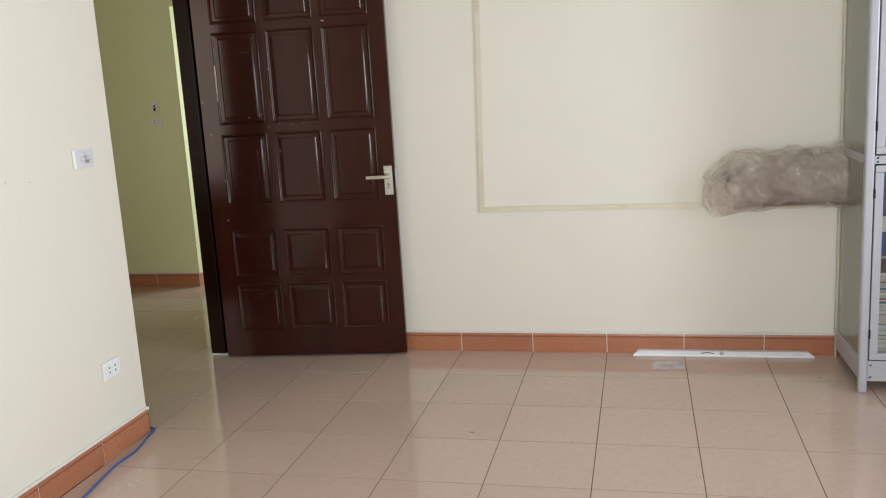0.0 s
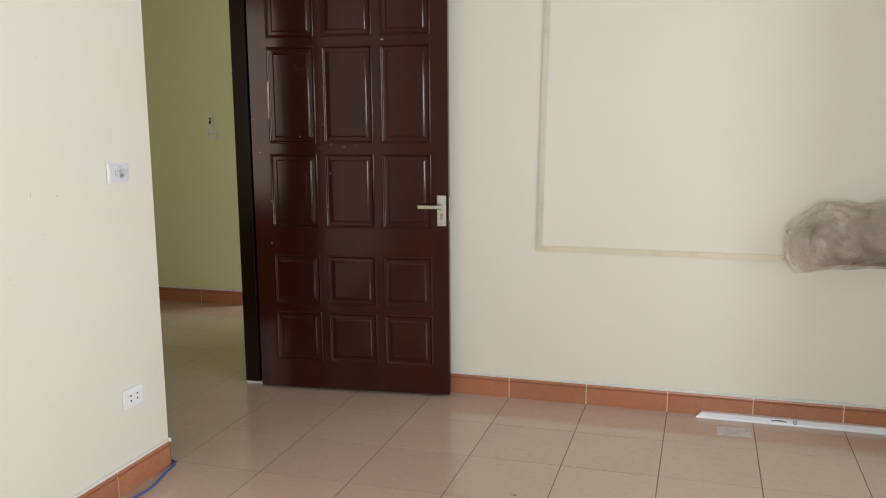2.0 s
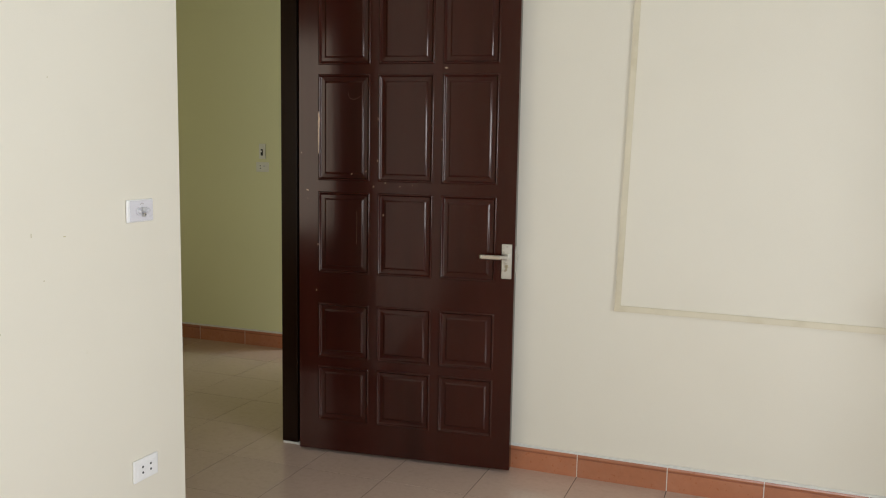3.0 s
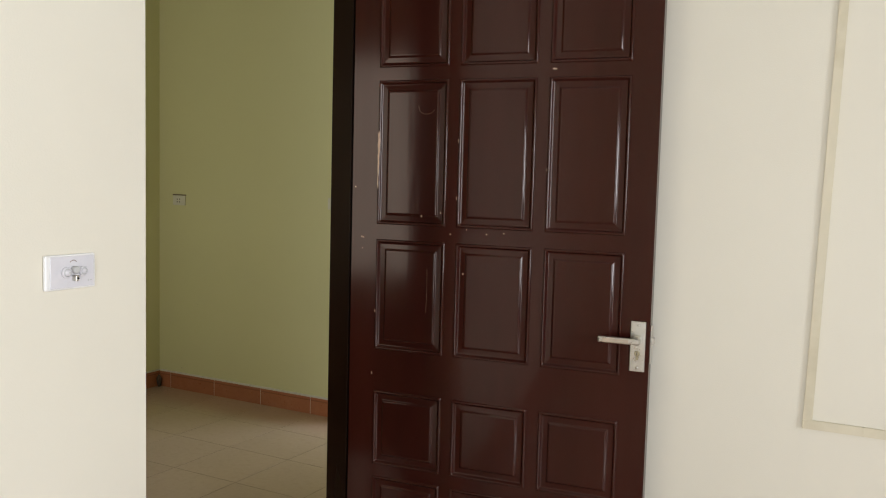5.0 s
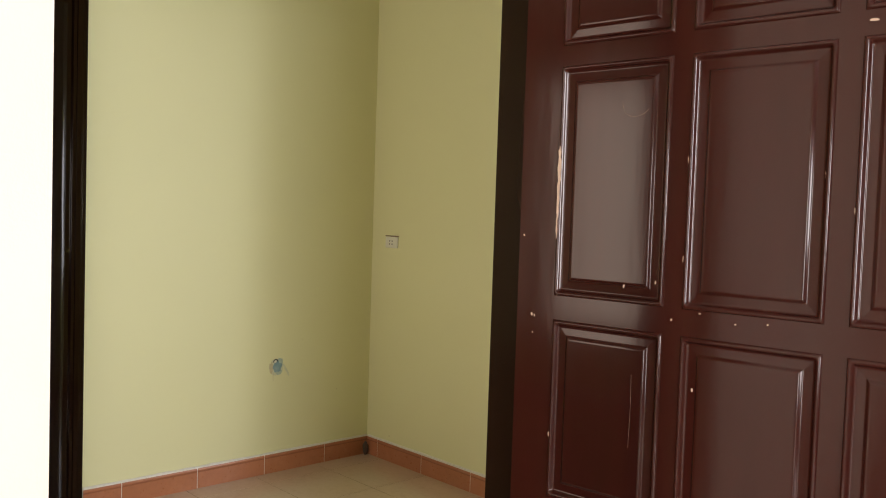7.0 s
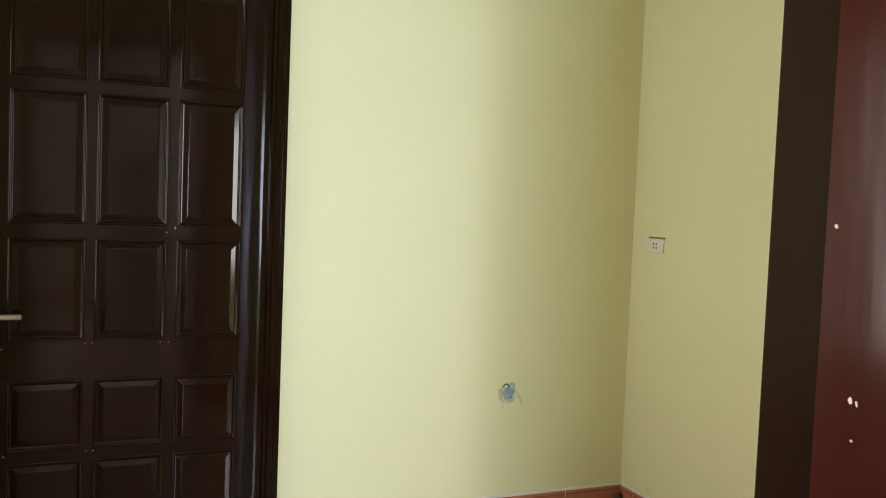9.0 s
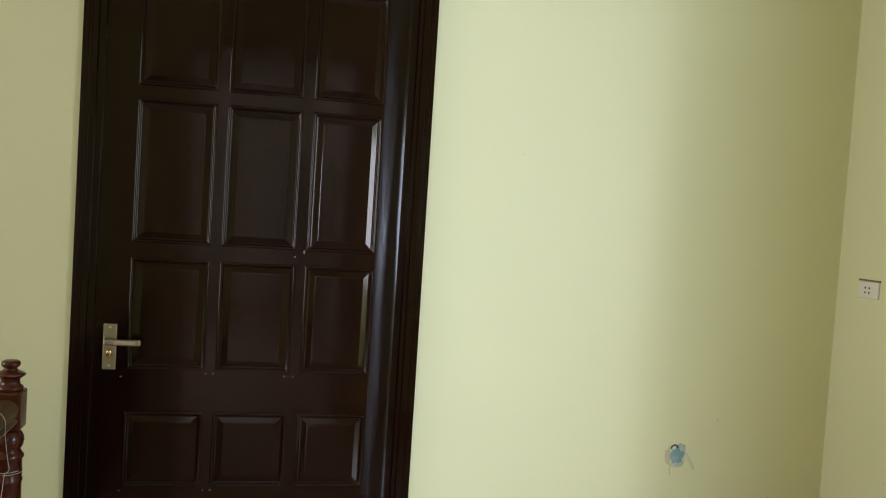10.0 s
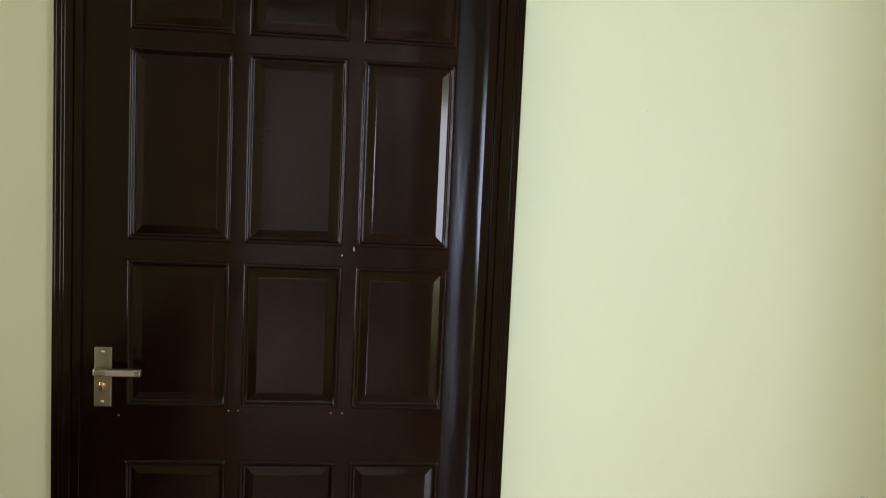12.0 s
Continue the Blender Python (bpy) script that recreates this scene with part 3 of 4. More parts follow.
for y0, y1, x1 in ((-0.872, -0.850, -2.930), (-0.893, -0.872, -2.924), (-0.903, -0.893, -2.930), (-0.917, -0.903, -2.934), (-0.926, -0.917, -2.943)):
    add_box(left, HW + 0.0005, x1, y0, y1, 0.0, 2.50, bevel=0.0022)
frame_part("jamb", left, frame_2, O2)
frame_part("head", boxes((HW + 0.0005, -2.930, -0.848, 0.164, 2.398, 2.46), (HW + 0.0005, -2.936, -0.848, 0.164, 2.46, 2.50), bevel=0.003), frame_2, O2)
solid("door_recess_back", boxes((HW - 0.2, HW - 0.07, CY0 + 0.002, CY1 - 0.002, -0.008, CTOP - 0.002)), DARK, "dark space behind the closed door", "wall", "structure")

# ---------------------------------------------------------------- wall fittings


def wall_fitting(name, m, w, h, label, build, material=PLASTIC):
    """A white plate; local x along the wall, front -y."""
    ob = empty(name, m, label, name.replace("_", " "))
    plate = part("plate", boxes((-w / 2, w / 2, -0.009, -0.0006, -h / 2, h / 2), bevel=0.004), material, ob)
    build(ob, plate)
    return ob


def holes(ob, plate, spots, r=0.0035):
    for x, z in spots:
        h = lathe([(r, 0.0), (r, 0.0007)], 10)
        bmesh.ops.rotate(h, verts=h.verts, cent=(0, 0, 0), matrix=Matrix.Rotation(radians(90), 3, "X"))
        bmesh.ops.translate(h, verts=h.verts, vec=(x, -0.0092, z))
        part("pin_hole", h, DARK, plate)


def turned(profile, x, z, seg=20):
    k = lathe(profile, seg)
    bmesh.ops.rotate(k, verts=k.verts, cent=(0, 0, 0), matrix=Matrix.Rotation(radians(90), 3, "X"))
    bmesh.ops.translate(k, verts=k.verts, vec=(x, -0.0108, z))
    return k


def knob_plate(ob, plate):
    part("inner_plate", boxes((-0.052, 0.058, -0.0108, -0.0085, -0.034, 0.034), bevel=0.002), PLASTIC_LAV, plate, "greyish clear-faced plate")
    for x, z, r in ((-0.013, -0.001, 0.0125), (0.029, 0.000, 0.0105)):
        knob = part("knob", turned([(r, 0.0), (r, 0.004), (r * 0.86, 0.0065), (r * 0.7, 0.005), (r * 0.55, 0.005), (r * 0.48, 0.010), (r * 0.3, 0.012)], x, z), PLASTIC_LAV, ob, "glossy ringed plastic knob")
        part("knob_ring", turned([(r * 0.78, 0.0050), (r * 0.74, 0.0064), (r * 0.62, 0.0064), (r * 0.60, 0.0050)], x, z), PLASTIC_G, knob)
        part("knob_tip", turned([(r * 0.2, 0.0115), (r * 0.18, 0.0135)], x, z, 12), PLASTIC_G, knob)
    part("knob_neck", turned([(0.0085, 0.0), (0.0085, 0.009), (0.006, 0.013)], 0.0065, 0.004), PLASTIC_G, ob, "translucent grey neck")
    part("knob_pointer", boxes((0.001, 0.010, -0.024, -0.0108, -0.020, -0.007), (0.011, 0.015, -0.018, -0.0108, -0.015, -0.008), bevel=0.002), STEEL, ob, "metal pointer")
    part("pointer_screw", turned([(0.0026, 0.010), (0.0026, 0.0145)], 0.0065, -0.0135, 10), DARK, ob)
    part("rubbed_mark", tube(smooth_path([(-0.003, -0.0108, 0.021), (0.002, -0.0108, 0.0245), (0.008, -0.0108, 0.0248), (0.013, -0.0108, 0.021)], 4), 0.0008, 6), PAPER_BROWN, plate)
    part("print_mark", boxes((0.042, 0.044, -0.0112, -0.0107, -0.024, -0.019), (0.047, 0.053, -0.0112, -0.0107, -0.022, -0.020)), PLASTIC_G, plate)


def two_gang(ob, plate):
    part("inner_plate", boxes((-0.044, 0.044, -0.0108, -0.0085, -0.022, 0.022), bevel=0.001), PLASTIC, plate)
    for x in (-0.02, 0.02):
        holes(ob, plate, [(x, 0.010), (x, -0.010)], 0.0042)
    for o in plate.children:
        if o.name.startswith("pin_hole"):
            o.location.y = -0.002


EASTWARD = Matrix.Rotation(radians(90), 4, "Z")      # a fitting on a wall that faces +x
wall_fitting("fan_regulator", Matrix.Translation((XW, -1.050, 1.262)) @ EASTWARD, 0.128, 0.076, "white plastic regulator plate with glossy knobs on the wall", knob_plate)
wall_fitting("wall_socket", Matrix.Translation((XW, -1.053, 0.372)) @ EASTWARD, 0.122, 0.078, "white plastic twin socket low on the cream wall", two_gang)


def four_pin(ob, plate):
    holes(ob, plate, [(-0.014, 0.008), (0.008, 0.008), (-0.014, -0.010), (0.008, -0.010)], 0.0042)


hall_socket = wall_fitting("wall_socket", pose(-2.765, HN, 1.297), 0.112, 0.066, "white plastic socket with a dark gap above, on the green wall", four_pin, PLASTIC_OLD)
part("dark_gap", boxes((-0.060, 0.060, -0.006, -0.0006, 0.034, 0.040), bevel=0.001), PAPER_BROWN, hall_socket)


def one_pin(ob, plate):
    holes(ob, plate, [(-0.016, 0.009), (-0.016, -0.010)], 0.0045)
    part("switch_mark", boxes((0.006, 0.024, -0.0105, -0.0088, 0.004, 0.010), bevel=0.0008), PLASTIC_G, plate)


wall_fitting("wall_socket", pose(-1.478, HN, 1.318), 0.104, 0.070, "white plastic socket below a breaker on the green wall", one_pin, PLASTIC_OLD)


def breaker(ob, plate):
    part("breaker_body", boxes((-0.007, 0.007, -0.018, -0.0085, -0.030, 0.016), bevel=0.002), DARK, plate, "dark breaker body")
    part("toggle", boxes((-0.004, 0.004, -0.024, -0.018, -0.006, 0.006), bevel=0.001), PLASTIC, plate)


wall_fitting("circuit_breaker", pose(-1.479, HN, 1.430), 0.054, 0.108, "white wall breaker with a dark switch on the green wall", breaker, PLASTIC_OLD)

# surface trunking on the north wall
trunking = empty("cable_trunking", pose(1.349, YN, 0.8), "cream plastic cable trunking in an L on the wall", "trunking")


def trunk_part(name, pts, w, h):
    """A square-edged run between two points on the north wall."""
    (x0, z0), (x1, z1) = pts
    d = Vector((x1 - x0, 0, z1 - z0)).normalized()
    n = Vector((d.z, 0, -d.x))
    bm = bmesh.new()
    add_box(bm, 0, 1, -h, 0.0, -w / 2, w / 2)
    ln = math.hypot(x1 - x0, z1 - z0)
    for q in bm.verts:
        q.co = Vector((x0 - 1.349, q.co.y - 0.0006, z0 - 0.8)) + d * q.co.x * ln + n * q.co.z
    bmesh.ops.bevel(bm, geom=list(bm.edges), offset=0.002, segments=2, affect="EDGES")
    return part(name, bm, TRUNK, trunking)


trunk_part("vertical_run", ((1.353, 0.808), (1.408, 3.09)), 0.021, 0.009)
trunk_part("corner_run", ((1.342, 0.796), (1.5, 0.797)), 0.022, 0.0095)
trunk_part("horizontal_run", ((1.501, 0.797), (3.05, 0.790)), 0.022, 0.009)

# bundle wrapped in crumpled plastic, fixed to the wall above the trunking
bundle = empty("wrapped_bundle", pose(2.85, YN, 0.91), "grey-brown bundle wrapped in crumpled clear plastic, fixed on the wall", "wrapped bundle")


def crumpled(x0, x1, seg, rings, fat, amp, freq, seed):
    """A bag-like roll: slanted left end, sagging flat foot, sharp folds that run across it."""
    bm = bmesh.new()
    rows = []
    for i in range(rings + 1):
        u = i / rings
        x = x0 + (x1 - x0) * u
        top = (0.015 + 0.115 * min(1.0, u / 0.17) ** 0.8 + 0.045 * u) * fat
        foot = (0.10 + 0.075 * min(1.0, u / 0.06) - 0.048 * min(1.0, u / 0.4)) * fat
        deep = 0.085 * fat * (0.35 + 0.65 * min(1.0, u / 0.2) ** 0.6) * (1.0 - 0.4 * (1 - min(1.0, (1 - u) / 0.05)) ** 2)
        row = []
        for k in range(seg):
            a = 2 * math.pi * k / seg
            up, out = math.sin(a), math.cos(a)
            q = Vector((x * freq, out * 0.9, up * 1.1)) + Vector((seed, 0, 0))
            q2 = Vector((x * freq * 1.3 + up * 2.2, out * 1.3 + x * 3, up * 0.8)) + Vector((seed * 2, 1, 0))
            ridge = 1 - 2.4 * abs(noise.noise(q * 0.8))
            fold = 1 - 2.6 * abs(noise.noise(q2 * 1.25))
            crease = 1 - 2.6 * abs(noise.noise(q2 * 2.9 + Vector((4, 2, 0))))
            d = amp * (0.62 * ridge + 0.55 * fold + 0.13 * crease)
            p = Vector((x + amp * 0.9 * noise.noise(q * 1.9 + Vector((9, 0, 0))), -0.092 + deep * out + d * out, (top if up > 0 else foot) * up + d * up * (0.75 if up > 0 else 0.25)))
            p.y = min(p.y, -0.002)
            row.append(bm.verts.new(p))
        rows.append(row)
    for a, b in zip(rows, rows[1:]):
        for k in range(seg):
            bm.faces.new((a[k], a[(k + 1) % seg], b[(k + 1) % seg]))
            bm.faces.new((a[k], b[(k + 1) % seg], b[k]))
    bm.faces.new(list(reversed(rows[0])))
    bm.faces.new(rows[-1])
    return bm


core = crumpled(-0.24, 0.44, 30, 40, 0.80, 0.018, 8, 3.0)
for f in core.faces:
    f.smooth = True
part("packed_core", core, FOAM, bundle, "grey-brown packed core")
part("plastic_wrap", crumpled(-0.355, 0.46, 60, 84, 1.0, 0.030, 7, 7.0), FILM, bundle, "crumpled dusty clear plastic film")
part("inner_wrap", crumpled(-0.32, 0.45, 48, 60, 0.92, 0.026, 9, 15.0), FILM, bundle, "second layer of crumpled clear plastic film")
part("bottom_bar", boxes((-0.08, 0.43, -0.150, -0.05, -0.113, -0.105), bevel=0.003), PAPER_BROWN, bundle, "dark bar showing under the film")

# mortar patch with a stub of conduit on the hall's west wall
patch = empty("mortar_patch", pose(HW, 1.330, 0.592), "blue-grey mortar patch with a conduit stub on the green wall", "mortar patch")


def blot(rx, rz, thick, seed, cy=0.0, cz=0.0, n=44, rough=0.25):
    bm = bmesh.new()
    c = bm.verts.new((thick * 1.3, cy, cz))
    rings = []
    for s, t in ((0.35, 1.2), (0.7, 1.0), (0.92, 0.7), (1.0, 0.05)):
        ring = []
        for i in range(n):
            a = 2 * math.pi * i / n
            q = Vector((math.cos(a) * 1.5, math.sin(a) * 1.5, seed))
            f = s * (1 + rough * noise.noise(q) + rough * 0.6 * noise.noise(q * 3))
            ring.append(bm.verts.new((thick * t * (1 + 0.5 * noise.noise(q * 4 + Vector((0, 0, s * 9)))), cy + rx * f * math.cos(a), cz + rz * f * math.sin(a))))
        rings.append(ring)
    for i in range(n):
        bm.faces.new((c, rings[0][i], rings[0][(i + 1) % n]))
    for a, b in zip(rings, rings[1:]):
        for i in range(n):
            bm.faces.new((a[i], b[i], b[(i + 1) % n], a[(i + 1) % n]))
    for f in bm.faces:
        f.smooth = True
    return bm


part("smear", blot(0.046, 0.046, 0.0014, 1.0, -0.002, 0.0), STAIN, patch)
part("tan_smear", blot(0.013, 0.030, 0.0020, 3.0, -0.036, 0.0, rough=0.4), STAIN_TAN, patch, "tan plaster smear")
part("mortar", blot(0.029, 0.034, 0.006, 2.0, 0.002, 0.002, rough=0.3), MORTAR, patch)
part("pale_mortar", blot(0.020, 0.019, 0.004, 8.0, 0.020, 0.030, rough=0.35), MORTAR_PALE, patch, "pale teal mortar")
part("pale_mortar", blot(0.020, 0.015, 0.004, 11.0, 0.012, -0.030, rough=0.35), MORTAR_PALE, patch, "pale teal mortar")
tail = blot(0.007, 0.036, 0.0015, 6.0, 0.0, 0.0, rough=0.45)
bmesh.ops.rotate(tail, verts=tail.verts, cent=(0, 0, 0), matrix=Matrix.Rotation(radians(30), 3, "X"))
bmesh.ops.translate(tail, verts=tail.verts, vec=(0, 0.060, -0.020))
part("smear_tail", tail, STAIN, patch)
part("drip", tube([(0.001, -0.022, -0.028), (0.001, -0.024, -0.052), (0.001, -0.0235, -0.074)], 0.0011, 6), STAIN_TAN, patch)
plug = part("plug", turned([(0.0085, -0.0085), (0.008, -0.0035), (0.005, -0.0025)], 0.0, 0.0, 16), PLASTIC_OLD, patch, "white plug in the hole")
plug.matrix_local = Matrix.Translation((0.0, -0.014, 0.034)) @ EASTWARD
part("conduit_stub", tube(smooth_path([(0.006, -0.027, 0.030), (0.009, -0.024, 0.040), (0.010, -0.014, 0.046), (0.009, -0.004, 0.042), (0.006, 0.001, 0.034)]), 0.0026, 10), DARK, patch, "curled dark conduit stub")

# ---------------------------------------------------------------- things on the room floor
level = empty("straightedge", Matrix.Translation((2.587, 0.367, 0)) @ Matrix.Rotation(radians(-0.2), 4, "Z"), "white aluminium straightedge lying on the floor by the skirting", "straightedge")
bm = bmesh.new()
prof = ((-0.026, 0.0), (-0.026, 0.008), (-0.010, 0.026), (0.020, 0.026), (0.020, 0.0))
ends = [[bm.verts.new((sx * (0.45 - (0.028 if z > 0.02 else 0.0)), y, z)) for y, z in prof] for sx in (-1, 1)]
for i in range(5):
    bm.faces.new((ends[0][i], ends[0][(i + 1) % 5], ends[1][(i + 1) % 5], ends[1][i]))
bm.faces.new(ends[0])
bm.faces.new(list(reversed(ends[1])))
bmesh.ops.bevel(bm, geom=list(bm.edges), offset=0.0012, segments=1, affect="EDGES")
part("bar", bm, ALU_WHITE, level)


def on_slope(bm):
    """From flat (x, along the slope, off it) onto the bar's sloping face."""
    t = math.atan2(0.018, 0.016)
    for q in bm.verts:
        x, u, w = q.co
        q.co = Vector((x, -0.018 + u * math.cos(t) - w * math.sin(t), 0.017 + u * math.sin(t) + w * math.cos(t)))
    return bm


ring_bm = bmesh.new()
for i in range(20):
    a, b = 2 * math.pi * i / 20, 2 * math.pi * (i + 1) / 20
    vs = [ring_bm.verts.new((r * math.cos(g), r * math.sin(g), w)) for w in (0.0002, 0.0006) for r, g in ((0.0075, a), (0.010, a), (0.010, b), (0.0075, b))]
    ring_bm.faces.new(vs[4:])
    for k in range(4):
        ring_bm.faces.new((vs[k], vs[(k + 1) % 4], vs[4 + (k + 1) % 4], vs[4 + k]))
add_box(ring_bm, -0.002, 0.002, -0.004, 0.004, 0.0002, 0.0006)
part("round_mark", on_slope(ring_bm), DARK, level, "black printed ring mark")
mark = bmesh.new()
for i in range(8):
    x = -0.105 + 0.0085 * i
    add_box(mark, x, x + 0.0088, -0.0025 + 0.003 * math.sin(i / 7 * math.pi), 0.0015 + 0.004 * math.sin(i / 7 * math.pi), 0.0002, 0.0006)
part("arched_mark", on_slope(mark), DARK, level, "black arched mark")

tape = bmesh.new()
n = 9
gridv = [[tape.verts.new((2.235 + 0.15 * i / n + 0.006 * noise.noise(Vector((i, j, 0.5))), 0.135 + 0.11 * j / n + 0.012 * (i / n) + 0.006 * noise.noise(Vector((i, j, 3.5))),
                          0.0015 + 0.004 * max(0, noise.noise(Vector((i * 0.6, j * 0.6, 7.5)))))) for j in range(n + 1)] for i in range(n + 1)]
for i in range(n):
    for j in range(n):
        tape.faces.new((gridv[i][j], gridv[i + 1][j], gridv[i + 1][j + 1], gridv[i][j + 1]))
ext = bmesh.ops.extrude_face_region(tape, geom=list(tape.faces))
bmesh.ops.translate(tape, verts=[g for g in ext["geom"] if isinstance(g, bmesh.types.BMVert)], vec=(0, 0, -0.0012))
solid("tape_scrap", tape, TAPE, "scuffed clear tape scrap stuck to the tiles", "tape")

solid("blue_cable", tube(smooth_path([(-0.06, -0.80, 0.006), (0.012, -0.83, 0.006), (0.030, -0.92, 0.006), (0.060, -1.06, 0.006), (0.058, -1.20, 0.006), (0.080, -1.36, 0.006),
                                      (0.102, -1.50, 0.006), (0.13, -1.8, 0.006), (0.10, -2.3, 0.006), (0.06, -3.0, 0.006)], 8), 0.0045, 10),
      BLUE, "blue network cable lying along the skirting", "cable")

def flecks(name, spots, material, label, category):
    """Thin ragged spots lying on the floor, one object."""
    rnd = random.Random(8)
    bm = bmesh.new()
    for x, y, rx, ry in spots:
        n = 11
        ring = [(x + rx * math.cos(2 * math.pi * i / n) * rnd.uniform(0.5, 1.2), y + ry * math.sin(2 * math.pi * i / n) * rnd.uniform(0.5, 1.2)) for i in range(n)]
        lo, hi = ([bm.verts.new((a, b, z)) for a, b in ring] for z in (0.0001, 0.0009))
        for i in range(n):
            bm.faces.new((lo[i], lo[(i + 1) % n], hi[(i + 1) % n], hi[i]))
        bm.faces.new(hi)
    return solid(name, bm, material, label, category, "stuff")


rf = random.Random(17)
flecks("paint_splashes", [(0.20 + rf.gauss(0, 0.055), -1.34 + rf.gauss(0, 0.06), rf.uniform(0.002, 0.012), rf.uniform(0.0015, 0.004)) for _ in range(26)],
       STAIN_W, "dried white paint splashes on the floor tiles", "paint splashes")
flecks("dry_dirt", [(1.47, -0.73, 0.016, 0.006), (1.90, -0.80, 0.005, 0.004), (2.62, -0.62, 0.003, 0.003), (2.05, -0.2, 0.003, 0.003), (0.95, -1.02, 0.004, 0.003), (3.0, 0.05, 0.006, 0.005), (1.7, -1.5, 0.004, 0.004)],
       PAPER_BROWN, "small dry dirt specks on the floor tiles", "dirt")
# small scuffs and specks on the painted walls
marks = bmesh.new()
for y, z, w, h in ((-1.42, 1.67, 0.004, 0.003), (-1.50, 1.212, 0.003, 0.012), (-1.38, 1.203, 0.011, 0.003), (-1.46, 1.08, 0.005, 0.003), (-1.30, 0.83, 0.003, 0.003), (-1.62, 0.95, 0.003, 0.006)):
    add_box(marks, XW, XW + 0.0005, y, y + w, z, z + h, bevel=0.0002, seg=1)
solid("wall_scuffs", marks, STAIN_TAN, "small brownish scuffs on the cream wall", "scuffs", "stuff")
marks = bmesh.new()
for y, z, w, h in ((1.492, 0.735, 0.006, 0.002), (1.58, 0.98, 0.003, 0.003), (0.62, 1.72, 0.003, 0.003), (1.74, 0.42, 0.003, 0.004)):
    add_box(marks, HW, HW + 0.0006, y, y + w, z, z + h, bevel=0.0002, seg=1)
for x, z, w, h in ((-2.745, 0.146, 0.005, 0.005), (-2.60, 0.60, 0.003, 0.003)):
    add_box(marks, x, x + w, HN - 0.0006, HN, z, z + h, bevel=0.0002, seg=1)
solid("wall_specks", marks, PAPER_BROWN, "small dark specks on the green hall walls", "specks", "stuff")
lump = bmesh.new()
bmesh.ops.create_icosphere(lump, subdivisions=3, radius=1.0)
for v in lump.verts:
    v.co *= 1 + 0.35 * noise.noise(v.co * 1.6) + 0.15 * noise.noise(v.co * 4)
    v.co = Vector((HW + 0.030 + 0.016 * v.co.x, HN - 0.032 + 0.016 * v.co.y, max(0.0005, 0.040 + 0.042 * v.co.z)))
solid("corner_debris", lump, GROUT, "dark brown lump of debris in the corner of the skirting", "debris")

# ---------------------------------------------------------------- glass-fronted aluminium cabinet
CX0, CX1, CYF, CYB, CZ = 3.128, 4.10, -0.150, 0.376, 1.95
cab = empty("display_cabinet", pose(CX0, CYB, 0), "aluminium and glass display cabinet full of binders and magazines", "cabinet")
OC = (CX0, CYB, 0)


def cab_part(name, bm, material, parent=None, label=""):
    bmesh.ops.translate(bm, verts=bm.verts, vec=[-c for c in OC])
    return part(name, bm, material, parent or cab, label)


P = 0.038
for x in (CX0, CX1 - P):
    for y in (CYF, CYB - 0.025):
        cab_part("post", boxes((x, x + P, y, y + P, 0.0, CZ), bevel=0.009) if y == CYF else boxes((x + 0.006, x + 0.014, y + 0.008, y + 0.025, 0.0, CZ), bevel=0.002), ALU if y == CYF else TRUNK)
for z0, z1 in ((0.055, 0.150), (1.030, 1.066), (CZ - 0.05, CZ)):
    cab_part("front_rail", boxes((CX0 + P, CX1 - P, CYF + 0.006, CYF + 0.032, z0, z1), bevel=0.002), ALU)
    cab_part("back_rail", boxes((CX0 + P, CX1 - P, CYB - 0.022, CYB - 0.002, z0, z1), bevel=0.002), ALU)
    for x in (CX0 + 0.006, CX1 - 0.03):
        cab_part("side_rail", boxes((x, x + 0.024, CYF + P, CYB - 0.025, z0, z1), bevel=0.002), ALU)
for x in (CX0 + 0.014, CX1 - 0.02):
    for z0, z1 in ((0.151, 1.029), (1.067, CZ - 0.051)):
        g = cab_part("side_glass", boxes((x, x + 0.005, CYF + P, CYB - 0.026, z0, z1)), GLASS)
cab_part("back_panel", boxes((CX0 + P, CX1 - P, CYB - 0.019, CYB - 0.013, 0.151, 1.029), (CX0 + P, CX1 - P, CYB - 0.019, CYB - 0.013, 1.067, CZ - 0.051)), PLASTIC_G)
cab_part("top_panel", boxes((CX0 + 0.03, CX1 - 0.03, CYF + 0.033, CYB - 0.026, CZ - 0.02, CZ - 0.008)), ALU)
SHELVES = (0.146, 0.615, 1.060, 1.545)
for z in SHELVES:
    cab_part("shelf", boxes((CX0 + 0.032, CX1 - 0.032, CYF + 0.036, CYB - 0.027, z - 0.004, z + 0.006), bevel=0.001), ALU if z in (0.146, 1.060) else GLASS)
mid = (CX0 + CX1) / 2
